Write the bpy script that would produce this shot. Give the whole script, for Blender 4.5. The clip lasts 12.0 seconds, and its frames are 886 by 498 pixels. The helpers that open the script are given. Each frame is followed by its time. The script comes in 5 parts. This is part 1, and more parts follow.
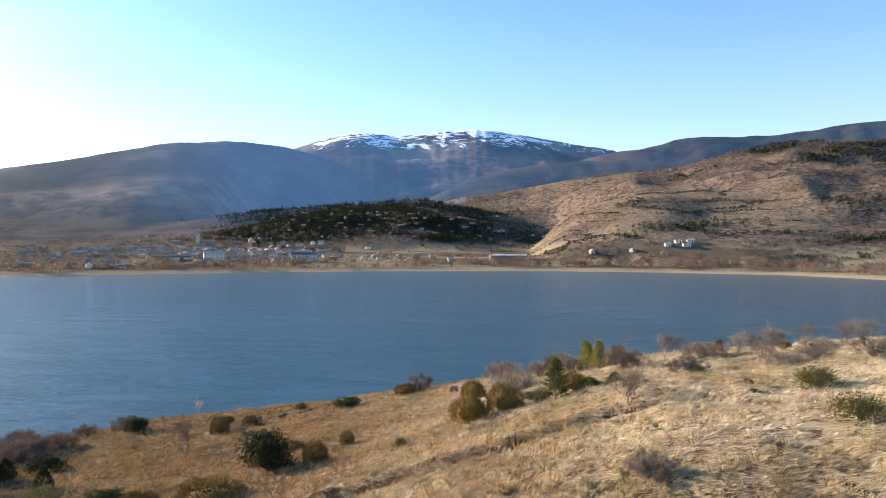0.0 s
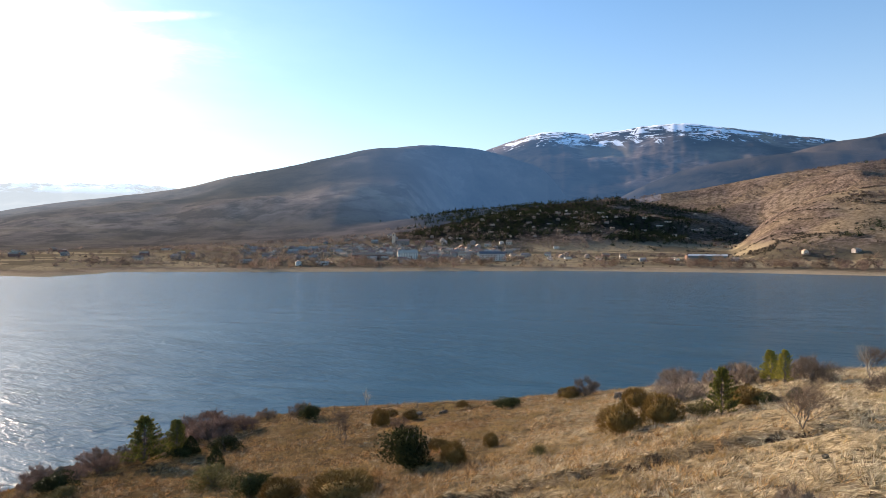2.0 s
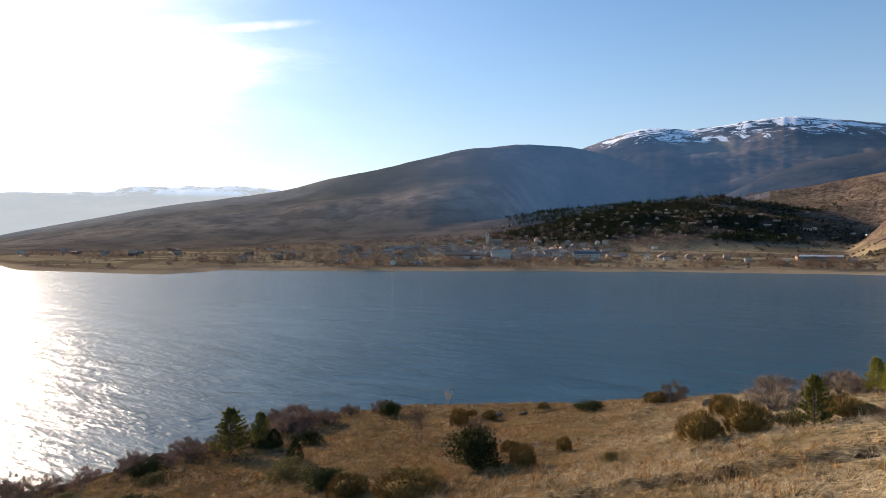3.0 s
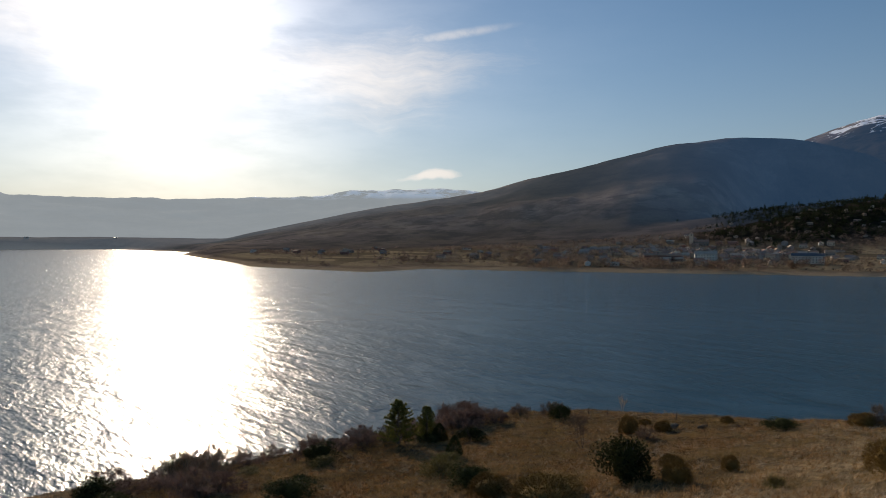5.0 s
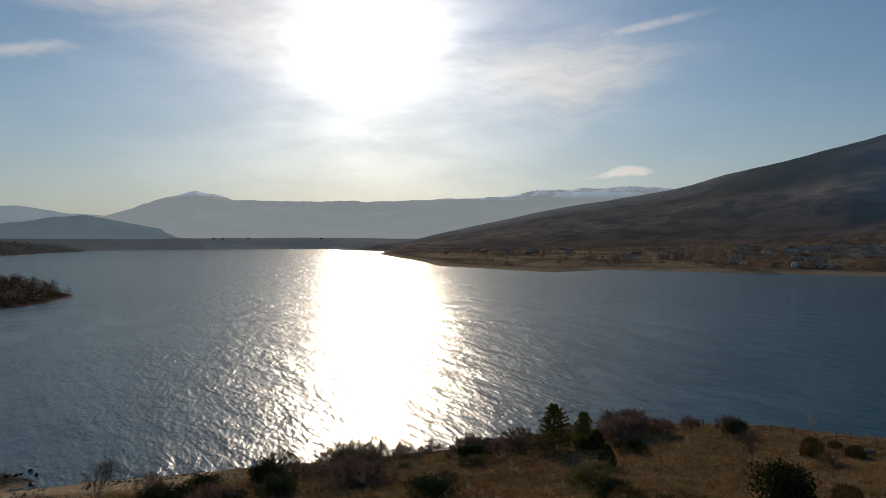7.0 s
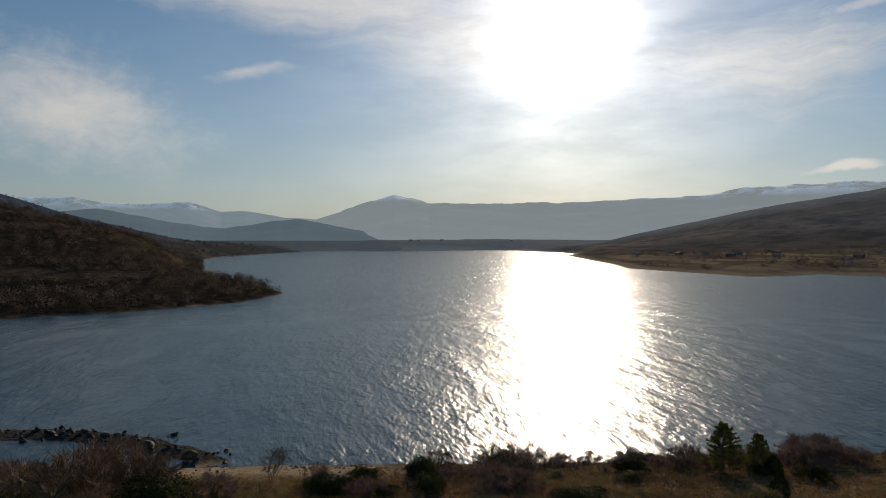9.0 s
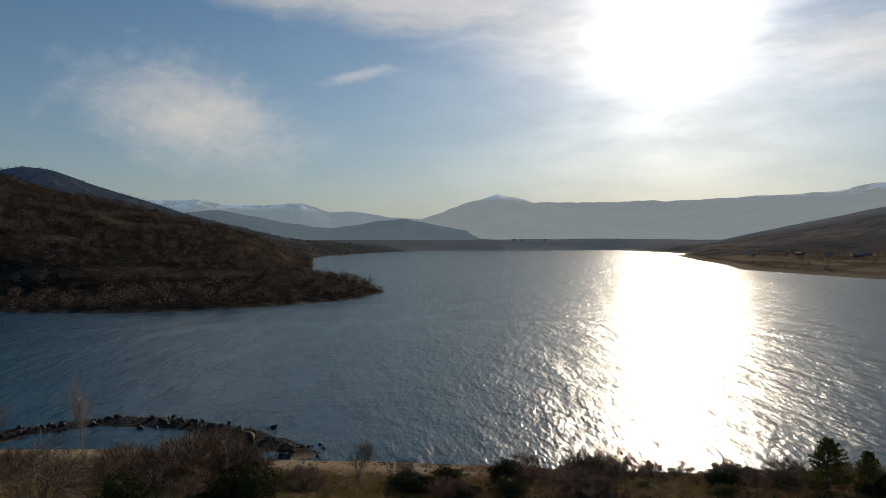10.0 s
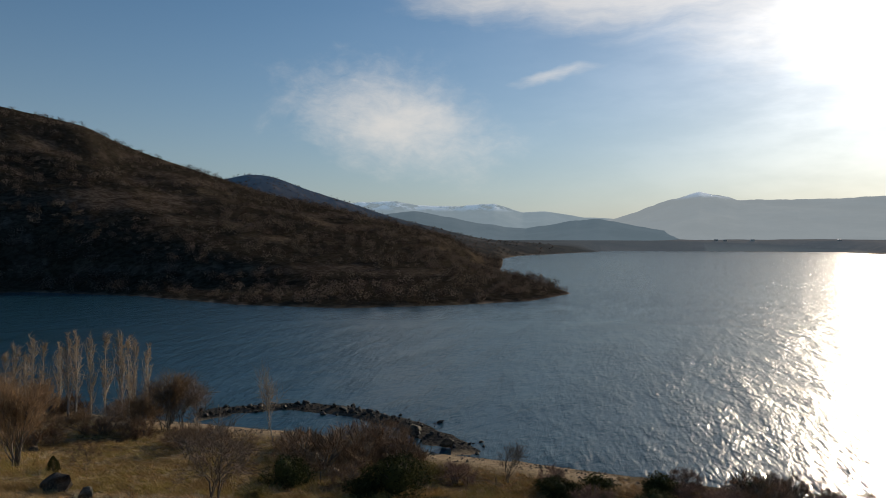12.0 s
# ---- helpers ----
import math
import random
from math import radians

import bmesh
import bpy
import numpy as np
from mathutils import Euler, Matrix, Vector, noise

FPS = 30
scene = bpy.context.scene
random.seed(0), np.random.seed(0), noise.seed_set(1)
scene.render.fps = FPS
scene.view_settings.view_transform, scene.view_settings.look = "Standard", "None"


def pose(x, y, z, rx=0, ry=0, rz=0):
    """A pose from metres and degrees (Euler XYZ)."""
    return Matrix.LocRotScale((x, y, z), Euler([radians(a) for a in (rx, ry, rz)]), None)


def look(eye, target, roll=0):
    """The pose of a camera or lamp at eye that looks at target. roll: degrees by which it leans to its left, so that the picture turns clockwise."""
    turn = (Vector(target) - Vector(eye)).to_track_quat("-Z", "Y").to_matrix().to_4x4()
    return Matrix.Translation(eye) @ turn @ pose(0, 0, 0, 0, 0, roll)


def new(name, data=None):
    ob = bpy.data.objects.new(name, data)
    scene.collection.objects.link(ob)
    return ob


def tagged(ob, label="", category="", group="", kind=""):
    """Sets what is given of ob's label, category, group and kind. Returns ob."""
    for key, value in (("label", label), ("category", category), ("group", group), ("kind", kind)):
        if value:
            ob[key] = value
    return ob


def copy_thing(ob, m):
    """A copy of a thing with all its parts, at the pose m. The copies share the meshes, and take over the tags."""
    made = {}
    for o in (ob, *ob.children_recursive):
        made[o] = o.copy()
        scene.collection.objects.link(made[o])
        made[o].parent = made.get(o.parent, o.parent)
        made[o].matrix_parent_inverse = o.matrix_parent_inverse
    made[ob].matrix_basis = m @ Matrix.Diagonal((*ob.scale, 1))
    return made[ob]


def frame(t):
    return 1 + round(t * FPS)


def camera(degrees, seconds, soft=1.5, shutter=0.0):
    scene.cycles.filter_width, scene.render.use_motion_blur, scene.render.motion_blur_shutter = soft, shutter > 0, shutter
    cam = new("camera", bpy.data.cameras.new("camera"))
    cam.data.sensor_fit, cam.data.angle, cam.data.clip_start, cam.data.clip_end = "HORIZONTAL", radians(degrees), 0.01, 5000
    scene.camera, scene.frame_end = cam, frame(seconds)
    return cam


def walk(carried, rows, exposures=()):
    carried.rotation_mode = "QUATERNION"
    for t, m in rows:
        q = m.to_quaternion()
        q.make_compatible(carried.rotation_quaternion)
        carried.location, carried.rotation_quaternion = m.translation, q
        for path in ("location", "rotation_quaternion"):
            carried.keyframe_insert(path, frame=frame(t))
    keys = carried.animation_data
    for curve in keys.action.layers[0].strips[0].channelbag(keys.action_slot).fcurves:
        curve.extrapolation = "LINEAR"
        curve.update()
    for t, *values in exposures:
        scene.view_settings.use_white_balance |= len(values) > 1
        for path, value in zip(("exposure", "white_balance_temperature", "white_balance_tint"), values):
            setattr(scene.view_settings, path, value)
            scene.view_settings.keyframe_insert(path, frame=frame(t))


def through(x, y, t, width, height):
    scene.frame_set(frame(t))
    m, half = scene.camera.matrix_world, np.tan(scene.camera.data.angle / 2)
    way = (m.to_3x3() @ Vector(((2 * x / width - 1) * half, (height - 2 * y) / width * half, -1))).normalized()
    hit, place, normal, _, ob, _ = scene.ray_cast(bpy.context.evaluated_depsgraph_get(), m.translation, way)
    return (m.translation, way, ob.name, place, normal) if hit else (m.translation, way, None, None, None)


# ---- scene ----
cam = camera(64.59, 12.0, soft=0.8)
# seconds, x, y, z, yaw, pitch, roll
ROWS = [
    (0.0, 0.00, 0.00, 33.00, 11.20, -0.60, -0.13),
    (0.5, 0.80, 1.40, 32.87, 15.26, -0.62, -0.15),
    (1.0, 1.60, 2.72, 32.72, 19.10, -0.63, -0.17),
    (1.5, 2.39, 3.96, 32.56, 22.90, -0.63, -0.12),
    (2.0, 3.17, 5.15, 32.41, 26.71, -0.64, -0.11),
    (2.5, 3.92, 6.29, 32.27, 30.58, -0.63, -0.07),
    (3.0, 4.65, 7.39, 32.14, 34.47, -0.65, -0.10),
    (3.5, 5.35, 8.46, 32.03, 38.79, -0.69, -0.18),
    (5.5, 7.79, 12.63, 31.86, 54.25, -0.66, -0.17),
    (6.0, 8.30, 13.68, 31.89, 58.00, -0.69, -0.13),
    (6.5, 8.78, 14.75, 31.96, 61.88, -0.68, -0.08),
    (7.0, 9.21, 15.83, 32.05, 65.86, -0.71, -0.06),
    (9.0, 10.56, 20.43, 32.69, 81.38, -0.61, -0.01),
    (9.5, 10.82, 21.66, 32.89, 85.59, -0.67, -0.00),
    (10.0, 11.06, 22.92, 33.09, 89.84, -0.66, -0.02),
    (10.5, 11.27, 24.21, 33.29, 93.74, -0.64, -0.13),
    (11.0, 11.47, 25.53, 33.48, 97.62, -0.66, -0.17),
    (11.5, 11.66, 26.89, 33.65, 101.47, -0.69, -0.15),
    (12.0, 11.85, 28.27, 33.78, 105.48, -0.69, -0.16),
]
# seconds, stops, kelvin, tint
EXPOSURES = [(0.0, 1.34, 6600, 15), (1.5, 1.15, 6750, 15), (2.0, 0.98, 6900, 16), (2.5, 0.98, 7150, 33), (3.0, 0.60, 7050, 17), (3.5, 0.40, 7050, 16), (5.5, -0.64, 7050, 13), (7.0, -0.76, 7000, 12), (9.5, -0.78, 6950, 11), (11.0, -0.78, 6900, 11), (12.0, -0.50, 6900, 11)]
walk(cam, [(t, pose(x, y, z, 90 + pitch, roll, yaw)) for t, x, y, z, yaw, pitch, roll in ROWS], EXPOSURES)

# ---- light ----
SUN_AZ, SUN_EL = 71.5, 15.5
sun_dir = Vector((-math.sin(radians(SUN_AZ)) * math.cos(radians(SUN_EL)), math.cos(radians(SUN_AZ)) * math.cos(radians(SUN_EL)), math.sin(radians(SUN_EL))))
sun_lamp = bpy.data.lights.new("sun", "SUN")
sun_lamp.energy, sun_lamp.angle, sun_lamp.color = 5.0, radians(0.55), (1.0, 0.86, 0.68)
sun = new("sun", sun_lamp)
sun.matrix_world = look(sun_dir * 100, (0, 0, 0))


class Nodes:
    """A short hand for node trees."""

    def __init__(self, tree):
        self.tree = tree
        tree.nodes.clear()

    def add(self, kind, ins=(), **props):
        n = self.tree.nodes.new(kind)
        for k, v in props.items():
            setattr(n, k, v)
        for key, v in dict(ins).items():
            if isinstance(v, bpy.types.NodeSocket):
                self.tree.links.new(v, n.inputs[key])
            else:
                n.inputs[key].default_value = v
        return n

    def math(self, op, a, b=0.0, c=0.0, clamp=False):
        return self.add("ShaderNodeMath", {0: a, 1: b, 2: c}, operation=op, use_clamp=clamp).outputs[0]

    def mix(self, fac, a, b, blend="MIX"):
        return self.add("ShaderNodeMix", {0: fac, 6: a, 7: b}, data_type="RGBA", blend_type=blend).outputs[2]

    def ramp(self, fac, lo, hi, a=0.0, b=1.0):
        return self.add("ShaderNodeMapRange", {0: fac, 1: lo, 2: hi, 3: a, 4: b}, interpolation_type="SMOOTHSTEP").outputs[0]

    def noise(self, vec, scale, detail=4.0, rough=0.55, out=0, distortion=0.0):
        return self.add("ShaderNodeTexNoise", {"Vector": vec, "Scale": scale, "Detail": detail, "Roughness": rough, "Distortion": distortion}).outputs[out]


world = bpy.data.worlds.new("sky")
scene.world = world
world.use_nodes = True
W = Nodes(world.node_tree)
sky = W.add("ShaderNodeTexSky", sky_type="NISHITA", sun_disc=False, sun_elevation=radians(SUN_EL), sun_rotation=radians(-SUN_AZ), altitude=1100, air_density=1.0, dust_density=0.5, ozone_density=2.6)
ray_dir = W.add("ShaderNodeTexCoord").outputs["Generated"]
sep = W.add("ShaderNodeSeparateXYZ", {0: ray_dir})
sky_az = W.math("MULTIPLY", W.math("ARCTAN2", W.math("MULTIPLY", sep.outputs[0], -1.0), sep.outputs[1]), 57.2958)
sky_el = W.math("MULTIPLY", W.math("ARCSINE", sep.outputs[2]), 57.2958)
sky_co = W.add("ShaderNodeCombineXYZ", {0: sky_az, 1: sky_el, 2: 0.0}).outputs[0]
cos_sun = W.math("MAXIMUM", W.add("ShaderNodeVectorMath", {0: ray_dir, 1: sun_dir}, operation="DOT_PRODUCT").outputs["Value"], 0.0)
aureole = 0.0
for power, gain in ((2400, 90.0), (620, 4.0), (170, 1.0), (45, 0.40), (9, 0.10)):
    aureole = W.math("ADD", aureole, W.math("MULTIPLY", W.math("POWER", cos_sun, float(power)), gain))

# the thin cloud before the sun breaks its glow into uneven bands
thin = W.noise(W.add("ShaderNodeMapping", {"Vector": sky_co, "Rotation": (0, 0, 0.12), "Scale": (0.3, 1, 1)}).outputs[0], 0.28, 5.0, 0.6)
aureole = W.math("MULTIPLY", aureole, W.ramp(thin, 0.32, 0.68, 0.55, 1.45))


def cloud(az, el, wide, high, tilt, scale, stretch, lo, hi, cut=0.6):
    """Thin cloud: a soft oval field of stretched wisps, in degrees of azimuth and elevation."""
    warp = W.noise(sky_co, 0.16, 3.0, 0.55, out=1)
    bent = W.add("ShaderNodeVectorMath", {0: sky_co, 1: W.add("ShaderNodeVectorMath", {0: warp, 3: 3.0}, operation="SCALE").outputs[0]}, operation="ADD").outputs[0]
    place = W.add("ShaderNodeMapping", {"Vector": bent, "Location": (az + 1.5, el + 1.5, 0), "Rotation": (0, 0, radians(tilt)), "Scale": (wide, high, 100)}, vector_type="TEXTURE").outputs[0]
    reach = W.add("ShaderNodeVectorMath", {0: place}, operation="LENGTH").outputs["Value"]
    grain = W.add("ShaderNodeMapping", {"Vector": bent, "Rotation": (0, 0, radians(-tilt)), "Scale": (1 / stretch, 1, 1)}, vector_type="POINT").outputs[0]
    wisps = W.math("ADD", W.math("MULTIPLY", W.noise(grain, scale, 7.0, 0.6), 0.75), W.math("MULTIPLY", W.noise(grain, scale * 4.7, 5.0, 0.7), 0.25))
    body = W.math("SUBTRACT", wisps, W.math("MULTIPLY", W.ramp(reach, 0.0, 1.2), cut))
    return W.ramp(body, lo, hi)


def trail(az, el, half, thick, tilt, gain):
    """A straight thin vapour trail, frayed along its length."""
    place = W.add("ShaderNodeMapping", {"Vector": sky_co, "Location": (az, el, 0), "Rotation": (0, 0, radians(tilt)), "Scale": (half, thick, 100)}, vector_type="TEXTURE").outputs[0]
    reach = W.add("ShaderNodeVectorMath", {0: place}, operation="LENGTH").outputs["Value"]
    frayed = W.ramp(W.noise(sky_co, 0.9, 4.0, 0.6), 0.25, 0.6, 0.45, 1.0)
    return W.math("MULTIPLY", W.math("MULTIPLY", W.ramp(reach, 1.0, 0.15), frayed), gain)


clouds = [
    trail(50.0, 16.3, 6.5, 0.5, -8, 0.5),
    cloud(109.3, 9.6, 14.0, 6.6, 12, 0.24, 1.8, 0.02, 0.66, 0.62),
    cloud(96.3, 13.3, 6.4, 0.95, -9, 0.45, 5.0, 0.06, 0.85, 0.66),
    cloud(93.0, 19.0, 34.0, 5.0, 4, 0.26, 7.0, 0.08, 0.72, 0.60),
    cloud(56.5, 13.4, 15.0, 6.0, -6, 0.42, 8.0, 0.10, 0.78, 0.55),
    cloud(51.5, 5.2, 4.2, 0.7, -4, 0.5, 4.0, 0.03, 0.45, 0.75),
    cloud(78.0, 16.0, 20.0, 8.0, 3, 0.30, 7.0, 0.10, 0.85, 0.60),
]
veil = clouds[0]
for c in clouds[1:]:
    veil = W.math("MAXIMUM", veil, c)
glow = W.mix(1.0, (1, 0.985, 0.96, 1), W.add("ShaderNodeCombineXYZ", {0: aureole, 1: aureole, 2: aureole}).outputs[0], "MULTIPLY")
cloud_light = W.math("ADD", 9.2, W.math("MULTIPLY", W.math("POWER", cos_sun, 20.0), 4.5))
cloud_rgb = W.mix(1.0, (1.0, 0.97, 0.93, 1), W.add("ShaderNodeCombineXYZ", {0: cloud_light, 1: cloud_light, 2: cloud_light}).outputs[0], "MULTIPLY")
low_air = W.math("MULTIPLY", W.math("EXPONENT", W.math("DIVIDE", W.math("MAXIMUM", sky_el, 0.0), -9.0)), 0.92)
bright = W.math("ADD", 1.0, W.math("MULTIPLY", W.math("POWER", cos_sun, 5.0), 0.5))
haze_rgb = W.mix(1.0, (2.95, 3.42, 3.82, 1), W.add("ShaderNodeCombineXYZ", {0: bright, 1: bright, 2: bright}).outputs[0], "MULTIPLY")
sky_blue = W.add("ShaderNodeHueSaturation", {"Color": sky.outputs[0], "Saturation": 1.2, "Hue": 0.497}).outputs[0]
sky_rgb = W.mix(low_air, sky_blue, haze_rgb)
sky_rgb = W.mix(W.math("MULTIPLY", veil, 0.75), sky_rgb, cloud_rgb)
sky_rgb = W.mix(1.0, sky_rgb, W.mix(1.0, glow, (7, 7, 7, 1), "MULTIPLY"), "ADD")
W.add("ShaderNodeOutputWorld", {0: W.add("ShaderNodeBackground", {"Color": sky_rgb, "Strength": 0.12}).outputs[0]})


# ---- materials ----
def material(name):
    m = bpy.data.materials.new(name)
    m.use_nodes = True
    return m, Nodes(m.node_tree)


def finish(n, color, rough, bump=None, strength=0.3, dist=0.05, metal=0.0, spec=0.3, extra=None):
    ins = {"Base Color": color, "Roughness": rough, "Metallic": metal, "Specular IOR Level": spec}
    if bump is not None:
        ins["Normal"] = n.add("ShaderNodeBump", {"Height": bump, "Strength": strength, "Distance": dist}).outputs[0]
    ins.update(extra or {})
    b = n.add("ShaderNodeBsdfPrincipled", ins)
    n.add("ShaderNodeOutputMaterial", {0: b.outputs[0]})
    return b


def world_pos(n):
    return n.add("ShaderNodeNewGeometry").outputs["Position"]


def mottled(name, a, b, scale, rough=0.85, bump_scale=None, strength=0.4, dist=0.05, spec=0.25, vary=0.0, local=True):
    """Two tones broken up at two scales, with fine relief; vary: lighter and darker pieces by object."""
    m, n = material(name)
    co = n.add("ShaderNodeTexCoord").outputs["Object"] if local else world_pos(n)
    big = n.noise(co, scale, 5.0, 0.6)
    fine = n.noise(co, scale * 6.3, 4.0, 0.6)
    f = n.math("ADD", n.math("MULTIPLY", big, 0.65), n.math("MULTIPLY", fine, 0.35))
    col = n.mix(n.ramp(f, 0.36, 0.64), (*a, 1), (*b, 1))
    if vary:
        rnd = n.add("ShaderNodeObjectInfo").outputs["Random"]
        hsv = n.add("ShaderNodeHueSaturation", {"Color": col, "Value": n.ramp(rnd, 0, 1, 1 - vary, 1 + vary), "Hue": n.ramp(rnd, 0, 1, 0.5 - vary * 0.06, 0.5 + vary * 0.06)})
        col = hsv.outputs[0]
    finish(n, col, rough, n.noise(co, bump_scale or scale * 8, 5.0, 0.65), strength, dist, 0.0, spec)
    return m


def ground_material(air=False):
    m, n = material("far_hills_haze_glow" if air else "ground")
    co = world_pos(n)
    cov = {k: n.add("ShaderNodeAttribute", attribute_name=k).outputs["Fac"] for k in ("straw", "wood", "sand", "field", "near", "snow", "bracken", "rubble")}
    big, mid, fine = n.noise(co, 0.012, 6.0, 0.6), n.noise(co, 0.014 if air else 0.09, 6.0, 0.62), n.noise(co, 1.1, 6.0, 0.65)
    heath = n.mix(n.ramp(big, 0.38, 0.62), (0.165, 0.122, 0.096, 1), (0.25, 0.19, 0.15, 1))
    heath = n.mix(n.ramp(mid, 0.42, 0.62), heath, (0.085, 0.063, 0.048, 1))
    pasture = n.mix(n.ramp(mid, 0.35, 0.65), (0.285, 0.215, 0.14, 1), (0.20, 0.15, 0.096, 1))
    col = n.mix(cov["straw"], heath, pasture)
    pines = n.mix(n.ramp(mid, 0.35, 0.6), (0.016, 0.016, 0.012, 1), (0.04, 0.034, 0.024, 1))
    col = n.mix(cov["wood"], col, pines)
    brush = n.noise(co, 0.23, 6.0, 0.68, distortion=0.4)
    col = n.mix(1.0, col, n.mix(n.ramp(brush, 0.40, 0.60), (0.90, 0.89, 0.89, 1) if air else (0.62, 0.59, 0.57, 1), (1.06, 1.06, 1.06, 1) if air else (1.16, 1.16, 1.16, 1)), "MULTIPLY")
    plots = n.add("ShaderNodeTexVoronoi", {"Vector": n.add("ShaderNodeMapping", {"Vector": co, "Rotation": (0, 0, 0.5), "Scale": (0.35, 1, 1)}).outputs[0], "Scale": 0.018}, feature="F1", distance="CHEBYCHEV").outputs["Color"]
    tone = n.add("ShaderNodeSeparateColor", {0: plots}).outputs[0]
    meadow = n.mix(n.ramp(tone, 0.2, 0.8), (0.14, 0.112, 0.072, 1), (0.30, 0.235, 0.145, 1))
    meadow = n.mix(n.math("MULTIPLY", n.ramp(brush, 0.52, 0.60), 0.6), meadow, (0.085, 0.066, 0.05, 1))
    col = n.mix(cov["field"], col, meadow)
    lying = n.add("ShaderNodeMapping", {"Vector": co, "Rotation": (0, 0, radians(29)), "Scale": (1.3, 8.0, 2.0)}).outputs[0]
    streak = n.noise(lying, 1.4, 6.0, 0.7, distortion=0.8)
    dry = n.mix(n.ramp(mid, 0.36, 0.62), (0.27, 0.205, 0.12, 1), (0.41, 0.325, 0.2, 1))
    bracken = n.mix(n.ramp(mid, 0.36, 0.62), (0.085, 0.057, 0.028, 1), (0.19, 0.128, 0.064, 1))
    dry = n.mix(cov["bracken"], dry, bracken)
    dry = n.mix(n.ramp(streak, 0.40, 0.66), n.mix(1.0, dry, (0.55, 0.5, 0.45, 1), "MULTIPLY"), n.mix(1.0, dry, (1.5, 1.55, 1.6, 1), "MULTIPLY"))
    dry = n.mix(n.math("MULTIPLY", n.ramp(fine, 0.50, 0.62), 0.9), dry, (0.065, 0.048, 0.028, 1))
    col = n.mix(cov["near"], col, dry)
    beach = n.mix(n.ramp(n.noise(co, 0.8, 6.0, 0.7), 0.35, 0.65), (0.27, 0.205, 0.135, 1), (0.42, 0.325, 0.21, 1))
    col = n.mix(cov["sand"], col, beach)
    stony = n.mix(n.ramp(n.noise(co, 2.2, 5.0, 0.7), 0.4, 0.6), (0.028, 0.026, 0.023, 1), (0.10, 0.09, 0.076, 1))
    col = n.mix(cov["rubble"], col, stony)
    patchy = n.noise(n.add("ShaderNodeMapping", {"Vector": co, "Rotation": (0, 0, 0.5), "Scale": (0.9, 0.9, 1.5)}).outputs[0], 0.0085, 7.0, 0.70, distortion=1.2)
    drift = n.math("MULTIPLY", n.ramp(n.math("ADD", patchy, n.math("MULTIPLY", cov["snow"], 0.10)), 0.56, 0.59), n.ramp(cov["snow"], 0.0, 0.12))
    col = n.mix(drift, col, (0.85, 0.87, 0.9, 1))
    relief = n.math("ADD", n.math("ADD", n.math("MULTIPLY", mid, 3.0), n.math("MULTIPLY", fine, 0.5)), n.math("MULTIPLY", streak, n.math("MULTIPLY", cov["near"], 0.5)))
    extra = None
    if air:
        # haze over the far hills is put in as a blue glow, growing with distance
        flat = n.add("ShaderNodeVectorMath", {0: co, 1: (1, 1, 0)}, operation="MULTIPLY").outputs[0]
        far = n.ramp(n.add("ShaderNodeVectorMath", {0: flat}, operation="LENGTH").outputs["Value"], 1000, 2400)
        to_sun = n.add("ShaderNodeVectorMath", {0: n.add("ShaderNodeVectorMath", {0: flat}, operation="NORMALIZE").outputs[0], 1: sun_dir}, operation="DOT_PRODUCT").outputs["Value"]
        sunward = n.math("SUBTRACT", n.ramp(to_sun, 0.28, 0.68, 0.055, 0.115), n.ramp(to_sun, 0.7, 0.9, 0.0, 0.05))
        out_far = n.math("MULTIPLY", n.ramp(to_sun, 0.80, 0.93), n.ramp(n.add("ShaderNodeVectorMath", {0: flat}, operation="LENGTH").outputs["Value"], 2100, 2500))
        haze_glow_rgb = n.mix(n.ramp(to_sun, 0.66, 0.88), (0.20, 0.48, 0.98, 1), (0.52, 0.64, 0.78, 1))
        extra = {"Emission Color": haze_glow_rgb, "Emission Strength": n.math("ADD", n.math("MULTIPLY", far, sunward), n.math("MULTIPLY", out_far, 0.10))}
    finish(n, col, 0.95, None if air else relief, 0.55, 0.6, spec=0.0, extra=extra)
    return m


